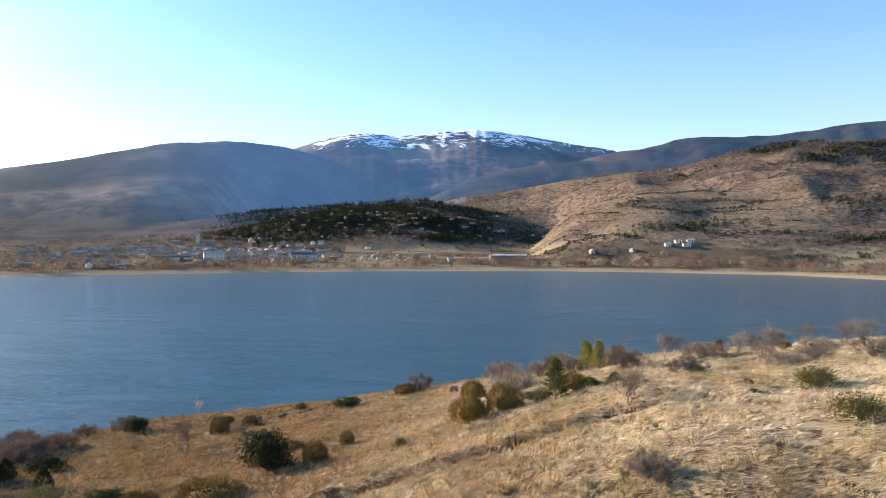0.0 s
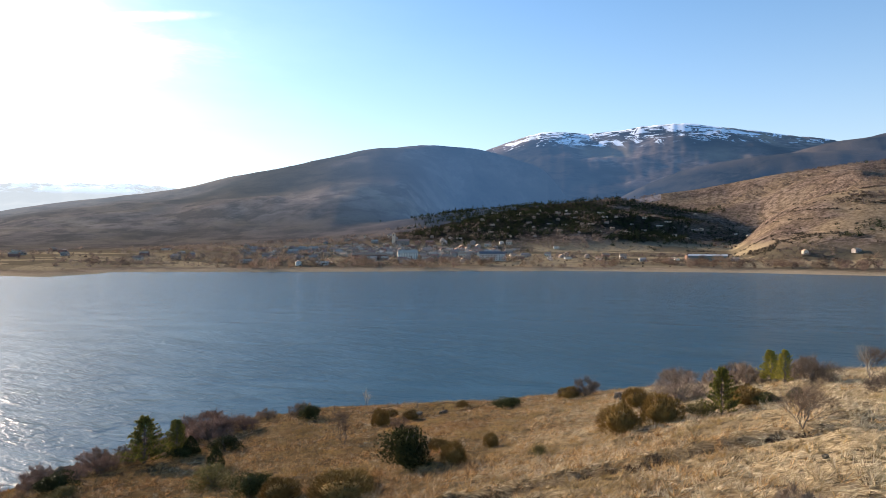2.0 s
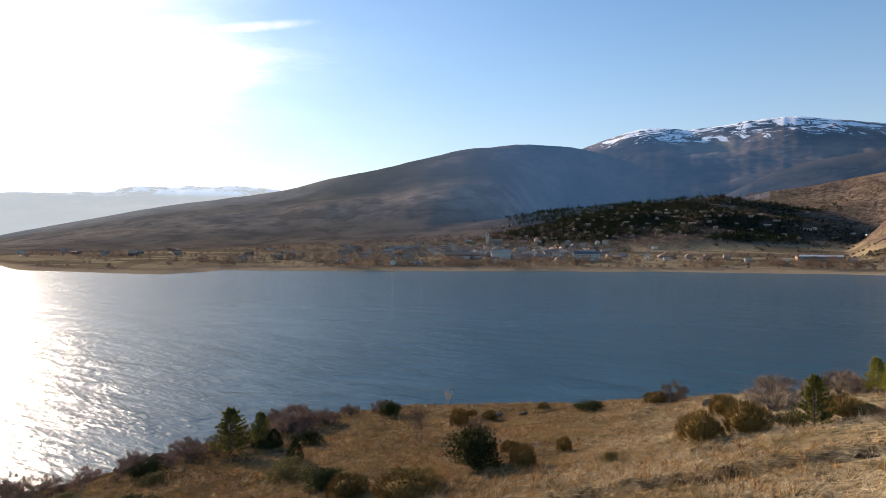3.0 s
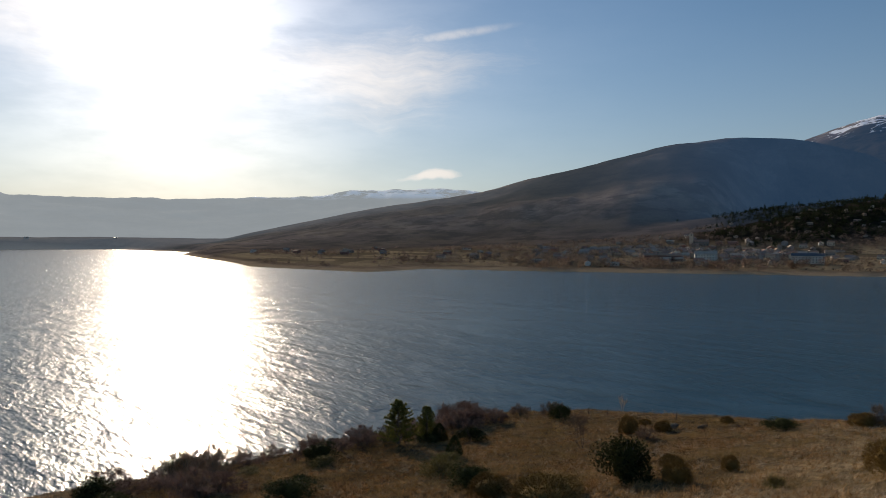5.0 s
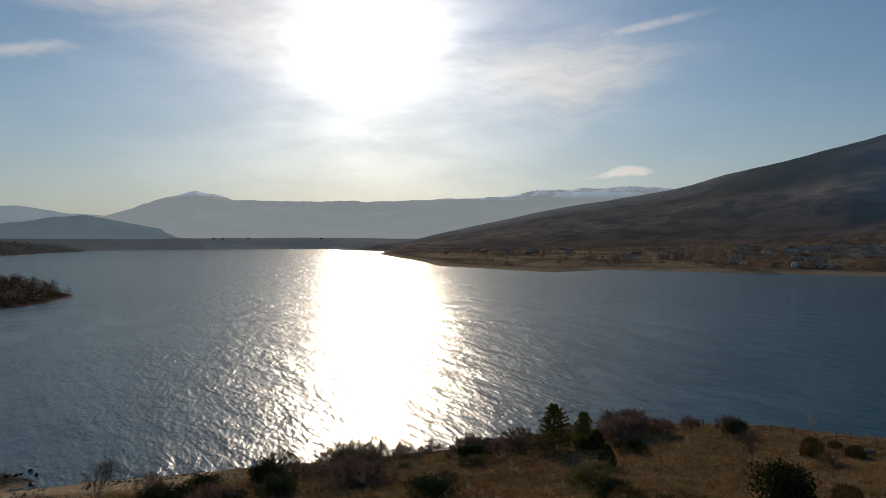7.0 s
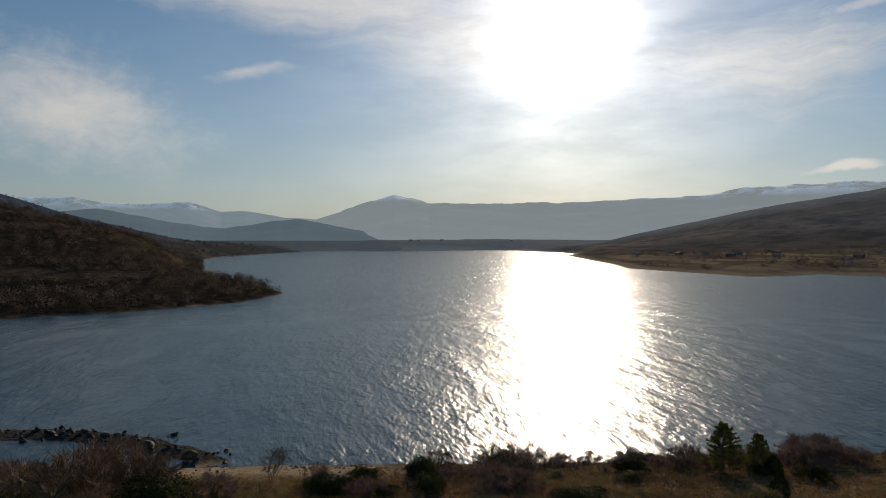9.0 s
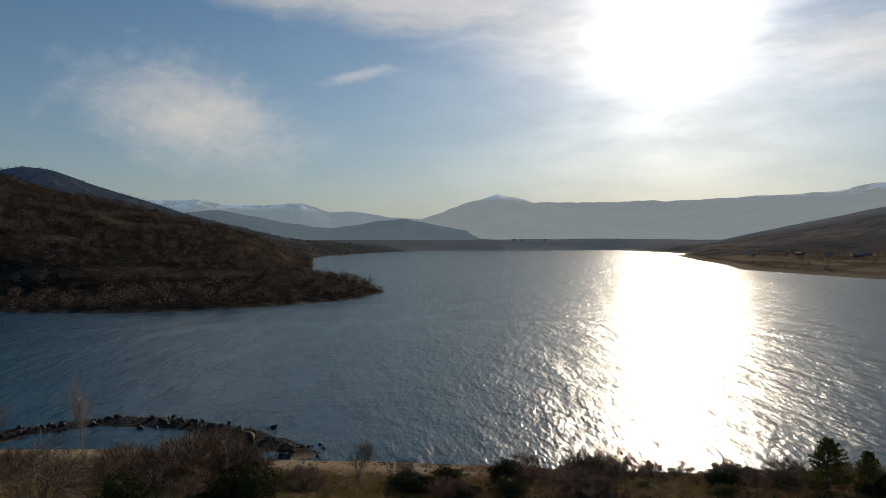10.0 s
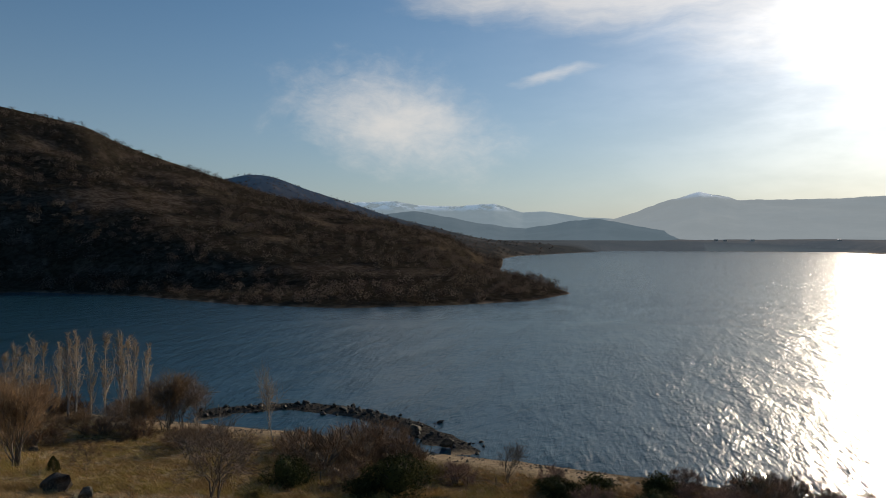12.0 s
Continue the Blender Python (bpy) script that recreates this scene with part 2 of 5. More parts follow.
def water_material():
    m, n = material("water")
    co = world_pos(n)
    swell = n.add("ShaderNodeMapping", {"Vector": co, "Rotation": (0, 0, radians(-25)), "Scale": (0.42, 1.0, 1.0)}).outputs[0]
    h = n.math("MULTIPLY", n.noise(swell, 0.14, 2.0, 0.5, distortion=0.6), 0.9)
    h = n.math("ADD", h, n.math("MULTIPLY", n.noise(swell, 0.34, 2.0, 0.5, distortion=0.7), 0.78))
    h = n.math("ADD", h, n.math("MULTIPLY", n.noise(swell, 0.75, 2.0, 0.55, distortion=0.6), 0.52))
    h = n.math("ADD", h, n.math("MULTIPLY", n.noise(swell, 1.6, 3.0, 0.65, distortion=0.5), 0.36))
    gust = n.ramp(n.noise(co, 0.006, 3.0, 0.5), 0.3, 0.7, 0.8, 1.2)
    paws = n.ramp(n.noise(n.add("ShaderNodeMapping", {"Vector": co, "Rotation": (0, 0, radians(-20)), "Scale": (0.4, 1.0, 1.0)}).outputs[0], 0.09, 4.0, 0.6), 0.35, 0.65, 0.7, 1.25)
    h = n.math("MULTIPLY", n.math("MULTIPLY", h, gust), paws)
    waves = n.add("ShaderNodeBump", {"Height": h, "Strength": 1.0, "Distance": 0.33}).outputs[0]
    deep = (0.008, 0.046, 0.068, 1)
    # wind chop too fine to see is roughness; the wave faces that flash are smooth; some light comes back out of the water
    chop = n.add("ShaderNodeBsdfPrincipled", {"Base Color": deep, "Roughness": 0.31, "IOR": 1.31, "Normal": waves})
    flash = n.add("ShaderNodeBsdfPrincipled", {"Base Color": deep, "Roughness": 0.07, "IOR": 1.333, "Normal": waves})
    body = n.add("ShaderNodeBsdfDiffuse", {"Color": deep, "Normal": waves})
    top = n.add("ShaderNodeMixShader", {0: 0.64, 1: chop.outputs[0], 2: flash.outputs[0]}).outputs[0]
    n.add("ShaderNodeOutputMaterial", {0: n.add("ShaderNodeMixShader", {0: 0.14, 1: top, 2: body.outputs[0]}).outputs[0]})
    return m


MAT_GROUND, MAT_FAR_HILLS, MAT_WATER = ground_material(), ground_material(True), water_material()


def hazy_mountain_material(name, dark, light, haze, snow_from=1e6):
    """Far range, grey-blue; the haze of kilometres of air is added as a glow."""
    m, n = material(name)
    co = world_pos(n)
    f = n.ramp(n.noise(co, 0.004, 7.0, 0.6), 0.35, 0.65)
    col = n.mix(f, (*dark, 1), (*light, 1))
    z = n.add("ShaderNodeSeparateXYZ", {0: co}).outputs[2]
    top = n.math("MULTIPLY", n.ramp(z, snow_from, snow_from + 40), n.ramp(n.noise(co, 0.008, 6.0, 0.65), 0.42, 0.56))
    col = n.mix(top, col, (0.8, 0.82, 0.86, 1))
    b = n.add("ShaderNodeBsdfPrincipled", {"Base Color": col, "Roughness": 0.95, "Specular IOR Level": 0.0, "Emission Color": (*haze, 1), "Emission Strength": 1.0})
    n.add("ShaderNodeOutputMaterial", {0: b.outputs[0]})
    return m


# ---- terrain ----
HUB = (8.0, 16.0)
LAKE = np.array([
    (430, 640), (263, 682), (205, 752), (90, 788), (-50, 797), (-204, 757), (-330, 681), (-444, 602), (-540, 540), (-630, 500),
    (-605, 470), (-590, 400), (-650, 393), (-800, 370), (-934, 412), (-1180, 462), (-1576, 549), (-1800, 657), (-2516, 665), (-2545, 252),
    (-2491, -95), (-2229, -87), (-1556, -226), (-1295, -216), (-936, -149), (-760, -120), (-580, -52), (-443, -12), (-380, -29), (-341, -64),
    (-309, -114), (-311, -172), (-342, -256), (-350, -345), (-250, -480), (-140, -330), (-104, -110), (-103, -28), (-97, 0), (-91, 36),
    (-88, 60), (-90, 98), (-78, 118), (-40, 142), (10, 165), (85, 195), (350, 400), (440, 540)], float)

DITCH = (0.943, 0.332)
TRACK = [(-66, -74), (-77, -60), (-86, -58), (-93, -60), (-99, -62)]
BAR = [(-104, -52), (-110, -50), (-115, -43), (-117.5, -35), (-116.5, -27), (-113.5, -20), (-109, -11), (-103, -4.5), (-97, 1)]


def vnoise(x, y, seed=0):
    """Smooth value noise in the plane, 0 to 1."""
    xi, yi = np.floor(x).astype(np.int64), np.floor(y).astype(np.int64)
    u, v = x - xi, y - yi
    u, v = u * u * (3 - 2 * u), v * v * (3 - 2 * v)

    def lattice(a, b):
        k = (a * 374761393 + b * 668265263 + seed * 1442695041) & 0x7FFFFFFF
        k = ((k ^ (k >> 13)) * 1274126177) & 0x7FFFFFFF
        return ((k ^ (k >> 16)) & 0xFFFF) / 65535.0
    return (lattice(xi, yi) * (1 - u) + lattice(xi + 1, yi) * u) * (1 - v) + (lattice(xi, yi + 1) * (1 - u) + lattice(xi + 1, yi + 1) * u) * v


def fbm(x, y, octaves=4, seed=0):
    s, a, t = 0.0, 1.0, 0.0
    for k in range(octaves):
        s, t = s + a * vnoise(x * 2 ** k + 17.3 * k, y * 2 ** k - 9.1 * k, seed + k), t + a
        a *= 0.52
    return s / t - 0.5


def sstep(a, b, x):
    t = np.clip((x - a) / (b - a), 0, 1)
    return t * t * (3 - 2 * t)


def shore_distance(x, y):
    """Metres from the waterline: above 0 on land, below 0 in the lake."""
    best, inside = np.full(x.shape, 1e9), np.zeros(x.shape, bool)
    for (ax, ay), (bx, by) in zip(LAKE, np.roll(LAKE, -1, 0)):
        ex, ey = bx - ax, by - ay
        t = np.clip(((x - ax) * ex + (y - ay) * ey) / (ex * ex + ey * ey), 0, 1)
        best = np.minimum(best, np.hypot(x - ax - t * ex, y - ay - t * ey))
        cross = (ay > y) != (by > y)
        inside ^= cross & (x < ex * (y - ay) / (ey if ey else 1e-9) + ax)
    return np.where(inside, -best, best)


# crest lines: distance from the hub, foot distance, steepness, (azimuth, height) ...
HILLS = {}
HILLS["knee"] = (2500, 1350, 1.25, [(13, 40), (15.5, 110), (17.6, 230), (18.8, 295), (23.1, 353), (25.3, 370), (28.5, 378), (33, 358), (37.0, 318), (40, 286), (43.4, 256), (47.6, 205), (56.6, 145), (65.8, 60), (68.5, 30), (73, 8)])
HILLS["rdark"] = (3300, 2300, 1.2, [(-90, 380), (-50, 480), (-30, 530), (-21, 522), (-19, 525), (-16.2, 503), (-12.4, 493), (-8, 507), (-4.7, 459), (-2.3, 448), (1.5, 395), (8, 260), (16, 80)])
HILLS["spur"] = (2700, 1900, 1.3, [(-16, 240), (-6.3, 321), (-2.7, 340), (1.1, 338), (4, 327), (7.5, 302), (11.4, 229), (15, 140), (19, 60)])
HILLS["hillside"] = (1900, 850, 1.15, [(-70, 180), (-40, 240), (-21, 271), (-18.1, 276), (-14.9, 279), (-11.9, 269), (-9.7, 249), (-7.4, 228), (-3.6, 216), (1.3, 201), (6.2, 175), (10, 157), (12.7, 134), (17, 90), (22, 40)])
HILLS["village"] = (1650, 1120, 0.9, [(2.5, 20), (3.4, 37), (4.4, 64), (6.2, 86), (9.4, 113), (13.2, 134), (19.2, 119), (24.6, 107), (28.5, 93), (31.8, 77), (38, 48), (48, 25)])
HILLS["grassy"] = (1250, 900, 0.8, [(-35, 30), (-21, 48), (-18, 63), (-15, 78), (-10.4, 96), (-6.2, 113), (-1.9, 110), (1.3, 86), (3.3, 46), (4.5, 15)])
HILLS["left"] = (1000, 380, 1.0, [(94, 3), (99.5, 20), (101.3, 30), (106, 47), (111.5, 70), (118.7, 97), (122.2, 116), (126.4, 139), (130.3, 162), (131.8, 177), (134.7, 187), (137.4, 196), (150, 220), (175, 160), (210, 60)])
HILLS["left2"] = (2000, 1250, 1.0, [(90, 6), (93, 11), (101.7, 37), (109.1, 99), (113.6, 151), (116.8, 184), (119, 214), (120.7, 219), (123.3, 194), (135, 150), (160, 90)])


def height(x, y, d=None):
    """Ground height over the plan."""
    d = shore_distance(x, y) if d is None else d
    az = np.degrees(np.arctan2(-(x - HUB[0]), y - HUB[1]))
    az = np.where(az < -130, az + 360, az)
    r = np.hypot(x - HUB[0], y - HUB[1])
    land = np.maximum(d, 0)
    z = 0.036 * land + 2.2 * (1 - np.exp(-land / 16))
    z = np.minimum(z, np.where(x < -2300, 9, 34)) + 2.5 * fbm(x / 90, y / 90, 4, 3) * sstep(20, 120, land)
    total = np.maximum(z, 0.001) ** 6
    for i, (crest, foot, power, line) in enumerate(HILLS.values()):
        rugged = 0.6 if i == 0 else 1.0
        if i == 0:
            foot = np.interp(az, [14, 20, 26, 30, 36, 60], [2360, 2260, 2060, 1500, 1350, 1350])
        if i == 3:
            foot = np.interp(az, [-4, 2.5, 14], [850, 1380, 1500])
        if i == 6:
            foot = np.interp(az, [104, 118, 128, 140], [380, 385, 440, 510])
        a, h = np.array(line, float).T
        top = sum(w * np.interp(az + o, a, h, left=h[0] * 0.6, right=h[-1] * 0.6) for o, w in ((-1.0, 0.2), (0, 0.6), (1.0, 0.2)))
        wob = 110 * fbm(x / 300, y / 300 + 3 * i, 3, 40 + i)
        s = np.clip((r - foot - wob) / (crest - foot - wob), 0, 1)
        rise = np.where(r < crest, s ** power * (1 - 0.25 * s) / 0.75, 1 - np.clip((r - crest) / crest, 0, 1) * 1.6)
        gully = 1 + rugged * (0.45 * fbm(x / 330 + 5 * i, y / 330, 5, 60 + i) - 0.55 * np.abs(fbm(x / 210 + 0.4 * fbm(x / 90, y / 90, 2, 5), y / 260 - i, 3, 80 + i))) * 4 * s * (1 - s) * (r < crest)
        hill = np.maximum(top * rise * gully, 0) * sstep(0, 90, land)
        hill = hill * (1 + 0.02 * fbm(x / 60, y / 60, 3, 90 + i))
        total = total + np.maximum(hill, 0) ** 6
    z = total ** (1 / 6)
    # the near bank
    xc, yc = np.clip(np.where(x > 6, 6 + (x - 6) * 0.3, x), -125, 40), np.clip(y, -70, 160)
    bank = 23.2 + 0.358 * xc - 0.0588 * yc + 0.001284 * xc * xc - 0.000818 * xc * yc - 0.000198 * yc * yc
    bank = bank + 0.05 * (np.maximum(x - 80, 0) + np.maximum(-70 - y, 0))
    bank = np.maximum(bank, 0.13 * land + 0.3)
    lip = (0.19 + 0.15 * sstep(26, 60, y)) * land + 0.2
    k = np.clip(0.5 + 0.5 * (bank - lip) / 3.0, 0, 1)
    bank = bank * (1 - k) + lip * k - 3.0 * k * (1 - k)
    bank = bank + (0.9 * fbm(x / 9, y / 9, 4, 7) + 0.5 * fbm(x / 1.6, y / 1.6, 3, 8)) * sstep(1, 10, land)
    near = sstep(-190, -140, x) * sstep(420, 240, y - 0.6 * np.clip(x, -200, 300)) * sstep(900, 400, r)
    # the old ditch across the slope
    u = (x + 12.0) * DITCH[0] + (y - 48.5) * DITCH[1]
    v = -(x + 12.0) * DITCH[1] + (y - 48.5) * DITCH[0] + 0.9 * fbm(u / 5, u * 0, 3, 5)
    bank = bank - (0.9 * np.exp(-(v / 0.8) ** 2) - 0.4 * np.exp(-((v - 1.6) / 0.9) ** 2)) * sstep(-13, -6, u) * sstep(20, 17, u) * (0.6 + 1.2 * vnoise(u / 3, u * 0 + 2, 9))
    z = z * (1 - near) + bank * near
    bed = np.maximum(0.22 * d, -9.0)
    reach = np.full(x.shape, 1e6)
    for (ax, ay), (bx, by) in zip(BAR, BAR[1:]):
        t = np.clip(((x - ax) * (bx - ax) + (y - ay) * (by - ay)) / ((bx - ax) ** 2 + (by - ay) ** 2), 0, 1)
        reach = np.minimum(reach, np.hypot(x - ax - t * (bx - ax), y - ay - t * (by - ay)))
    bed = np.maximum(bed, 0.42 - 0.13 * reach + 0.35 * fbm(x / 3, y / 3, 2, 12))
    return np.where(d > 0, z, bed), near


def track_distance(x, y):
    """Metres from the middle of the dirt track above the inlet."""
    best = np.full(np.shape(x), 1e6)
    for (ax, ay), (bx, by) in zip(TRACK, TRACK[1:]):
        t = np.clip(((x - ax) * (bx - ax) + (y - ay) * (by - ay)) / ((bx - ax) ** 2 + (by - ay) ** 2), 0, 1)
        best = np.minimum(best, np.hypot(x - ax - t * (bx - ax), y - ay - t * (by - ay)))
    return best


def mesh_from(name, verts, faces, smooth=True):
    me = bpy.data.meshes.new(name)
    verts, faces = np.asarray(verts, np.float32), np.asarray(faces, np.int32)
    n = faces.shape[1]
    me.vertices.add(len(verts)), me.loops.add(faces.size), me.polygons.add(len(faces))
    me.vertices.foreach_set("co", verts.ravel()), me.loops.foreach_set("vertex_index", faces.ravel())
    me.polygons.foreach_set("loop_start", np.arange(0, faces.size, n, dtype=np.int32))
    if smooth:
        me.polygons.foreach_set("use_smooth", np.ones(len(faces), bool))
    me.update(calc_edges=True)
    me.validate()
    return me


def grid_faces(rows, cols, wrap):
    i, j = np.meshgrid(np.arange(rows - 1), np.arange(cols if wrap else cols - 1), indexing="ij")
    a, b = i * cols + j, i * cols + (j + 1) % cols
    return np.stack([a, a + cols, b + cols, b], -1).reshape(-1, 4)


def set_attribute(me, name, values):
    me.attributes.new(name, "FLOAT", "POINT").data.foreach_set("value", np.asarray(values, np.float32))


azs = np.radians(np.concatenate([np.arange(-24, 142, 0.34), np.arange(142, 336, 3.0)]))
rings = np.concatenate([[0.002, 0.7, 1.4], np.geomspace(2.0, 4850.0, 307)])
RR, AA = np.meshgrid(rings, azs, indexing="ij")
gx, gy = (HUB[0] - RR * np.sin(AA)).ravel(), (HUB[1] + RR * np.cos(AA)).ravel()
gd = shore_distance(gx, gy)
gz, gnear = height(gx, gy, gd)
gaz = np.degrees(AA).ravel()
gr = RR.ravel()
cover = {}


def cover_set(name, values):
    cover[name] = values


cover_set("near", gnear)
sandy = sstep(15, 6, gd + 5 * fbm(gx / 12, gy / 12, 3, 21)) * gnear * sstep(34, 24, gy) + sstep(34, 8, gd + 16 * fbm(gx / 50, gy / 50, 3, 22)) * (1 - gnear) * (gy > 250)
sandy = np.maximum(sandy, 0.9 * sstep(2.6, 1.2, track_distance(gx, gy)))
cover_set("sand", np.clip(sandy, 0, 1))
cover_set("field", (1 - gnear) * sstep(20, 50, gd) * sstep(36, 22, gz) * sstep(1500, 1250, gr) * (gy > 250))
cover_set("straw", np.clip(sstep(-0.02, 0.12, fbm(gx / 130, gy / 130, 4, 23)) * sstep(1420, 1220, gr) * sstep(9, 5, gaz) + sstep(0.06, 0.14, fbm(gx / 160, gy / 60, 4, 24)) * 0.5, 0, 1))
hill_wood = sstep(1080, 1200, gr) * sstep(1800, 1600, gr) * sstep(4, 11, gaz) * sstep(33, 24, gaz) * sstep(24, 38, gz) * 0.95 * (np.hypot((gx + 350) / 95, (gy - 1165) / 60) > 1)
# beyond 1800 m, extra wood tone at low azimuth also paints in hill shade
cover_set("wood", np.clip(hill_wood * sstep(-0.25, -0.05, fbm(gx / 60, gy / 60, 3, 25)) + sstep(0.02, 0.14, fbm(gx / 420, gy / 420, 4, 26)) * sstep(1900, 2300, gr) * 0.9 + sstep(1800, 2300, gr) * (0.55 + 0.2 * sstep(28, 16, gaz)) + sstep(-9, -12, gaz) * sstep(1750, 1860, gr) * 0.7 + sstep(84, 92, gaz) * sstep(1, 4, gd) * (0.92 - 0.3 * sstep(0.09, 0.13, fbm(gx / 75 + 0.02 * gz, gz / 7, 3, 29))) + 0.5 * sstep(1020, 1120, gr) * sstep(16, 22, gaz) * sstep(80, 60, gaz) * sstep(1900, 1700, gr) + 0.25 * np.exp(-((gx + 570) / 150) ** 2 - ((gy - 930) / 120) ** 2), 0, 1))
cover_set("snow", gz * 0)
cover_set("rubble", sstep(1.2, 0.0, gd + 1.5 * fbm(gx / 3, gy / 3, 2, 28)) * gnear)
cover_set("bracken", (0.55 + 0.45 * sstep(-14, 16, gy)) * sstep(4, -30, gx + 0.25 * (gy - 60) + 26 * fbm(gx / 18, gy / 18, 3, 27)))
quads = grid_faces(len(rings), len(azs), True)
# beyond the valley the hills are a backdrop with blue haze added as glow
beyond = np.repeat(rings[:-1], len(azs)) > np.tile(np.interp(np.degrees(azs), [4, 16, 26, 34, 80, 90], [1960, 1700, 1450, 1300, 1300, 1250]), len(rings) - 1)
for name, own, mat, label in (("ground", ~beyond, MAT_GROUND, "dry winter grass slopes, heath hills and sandy lake shores"), ("backdrop_hills", beyond, MAT_FAR_HILLS, "dark heath and wooded hills with an added blue haze glow")):
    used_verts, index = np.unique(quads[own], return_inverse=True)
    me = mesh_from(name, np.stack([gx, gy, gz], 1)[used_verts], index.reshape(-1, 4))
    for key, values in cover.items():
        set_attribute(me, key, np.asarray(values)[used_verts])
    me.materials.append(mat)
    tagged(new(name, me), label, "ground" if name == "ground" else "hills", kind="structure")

water_me = mesh_from("water", [(-2750, -650, 0), (800, -650, 0), (800, 950, 0), (-2750, 950, 0)], [(0, 1, 2, 3)])
water_me.materials.append(MAT_WATER)
tagged(new("water", water_me), "wind-rippled deep blue reservoir water", "water", kind="structure")


def range_mesh(name, crest, foot, line, mat, label, seed, rough=0.05):
    """A far mountain range: a strip of relief from its foot over the crest to its back."""
    a, h = np.array(line, float).T
    th = np.arange(a[0], a[-1] + 0.01, 0.12)
    s = np.concatenate([np.linspace(0, 1, 34), np.linspace(1.05, 1.5, 5)])
    S, TH = np.meshgrid(s, th, indexing="ij")
    R = foot + (crest - foot) * S
    R = np.minimum(R, 4900)
    top = np.interp(TH, a, h)
    top = top + 260 * rough * fbm(TH * 0.9, TH * 0 + seed, 4, seed)
    x, y = HUB[0] - R * np.sin(np.radians(TH)), HUB[1] + R * np.cos(np.radians(TH))
    rel = 4 * np.clip(S * (1 - S), 0, 1)
    z = top * np.where(S < 1, S ** 1.1, 1 - (S - 1) * 0.8) * (1 + rough * 6 * rel * fbm(x / 420, y / 420, 5, seed) + rough * 0.35 * fbm(x / 120, y / 120, 4, seed + 9))
    rm = mesh_from(name, np.stack([x.ravel(), y.ravel(), np.maximum(z, -1).ravel()], 1), grid_faces(len(s), len(th), False))
    rm.materials.append(mat)
    ob = tagged(new(name, rm), label, "mountain", kind="structure")
    return ob, rm, z.ravel()


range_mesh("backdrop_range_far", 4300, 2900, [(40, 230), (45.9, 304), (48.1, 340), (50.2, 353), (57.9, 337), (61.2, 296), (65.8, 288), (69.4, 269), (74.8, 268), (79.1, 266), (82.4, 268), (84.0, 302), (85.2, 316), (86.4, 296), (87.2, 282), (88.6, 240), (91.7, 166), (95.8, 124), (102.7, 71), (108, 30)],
           hazy_mountain_material("haze_range", (0.07, 0.075, 0.08), (0.13, 0.13, 0.125), (0.33, 0.385, 0.42), 262), "blue mountain range dusted with snow under a painted haze glow", 101, 0.06)
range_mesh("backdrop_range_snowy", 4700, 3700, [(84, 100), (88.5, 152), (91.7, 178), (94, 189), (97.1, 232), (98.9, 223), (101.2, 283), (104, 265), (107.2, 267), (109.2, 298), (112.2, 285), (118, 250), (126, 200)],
           hazy_mountain_material("haze_snowy", (0.08, 0.10, 0.12), (0.16, 0.17, 0.18), (0.27, 0.35, 0.40), 215), "distant snowy peaks under a painted blue haze glow", 111, 0.04)
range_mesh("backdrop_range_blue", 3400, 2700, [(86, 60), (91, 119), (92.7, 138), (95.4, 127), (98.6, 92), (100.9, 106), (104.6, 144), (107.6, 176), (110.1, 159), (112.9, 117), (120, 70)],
           hazy_mountain_material("haze_blue", (0.04, 0.05, 0.06), (0.08, 0.09, 0.10), (0.13, 0.185, 0.225)), "blue wooded foothills under a painted haze glow", 121, 0.04)
# wears the far hills' material, so the painted haze glow covers it too
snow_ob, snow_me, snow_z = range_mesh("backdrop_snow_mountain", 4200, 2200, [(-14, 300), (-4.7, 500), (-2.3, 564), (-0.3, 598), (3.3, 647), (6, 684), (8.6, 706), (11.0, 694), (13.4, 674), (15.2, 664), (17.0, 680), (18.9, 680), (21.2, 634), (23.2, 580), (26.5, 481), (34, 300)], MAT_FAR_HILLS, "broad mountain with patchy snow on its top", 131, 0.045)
set_attribute(snow_me, "snow", sstep(520, 680, snow_z))
xy = np.empty(len(snow_me.vertices) * 3, np.float32)
snow_me.vertices.foreach_get("co", xy)
xy = xy.reshape(-1, 3)
patch = fbm(xy[:, 0] / 380, xy[:, 1] / 380, 4, 141)
set_attribute(snow_me, "wood", np.clip(0.55 + 3.0 * patch + 0.3 * sstep(560, 380, snow_z), 0, 1))
set_attribute(snow_me, "straw", sstep(0.02, 0.14, fbm(xy[:, 0] / 300, xy[:, 1] / 300, 3, 143)))


# ---- building blocks ----
def empty(name, x=0.0, y=0.0, z=0.0):
    ob = new(name)
    ob.location = (x, y, z)
    return ob


def part(name, me, mat, parent, label=""):
    """One mesh object under a thing or a part."""
    if isinstance(me, bmesh.types.BMesh):
        bm, me = me, bpy.data.meshes.new(name)
        bm.to_mesh(me)
        bm.free()
    if not me.materials:
        me.materials.append(mat)
    ob = new(name, me)
    ob.parent = parent
    if name in ("stem", "crown", "foliage", "bough"):
        tagged(ob, kind="stuff")
    return tagged(ob, label) if label else ob


def unit(v):
    return v / np.maximum(np.linalg.norm(v, axis=-1, keepdims=True), 1e-9)


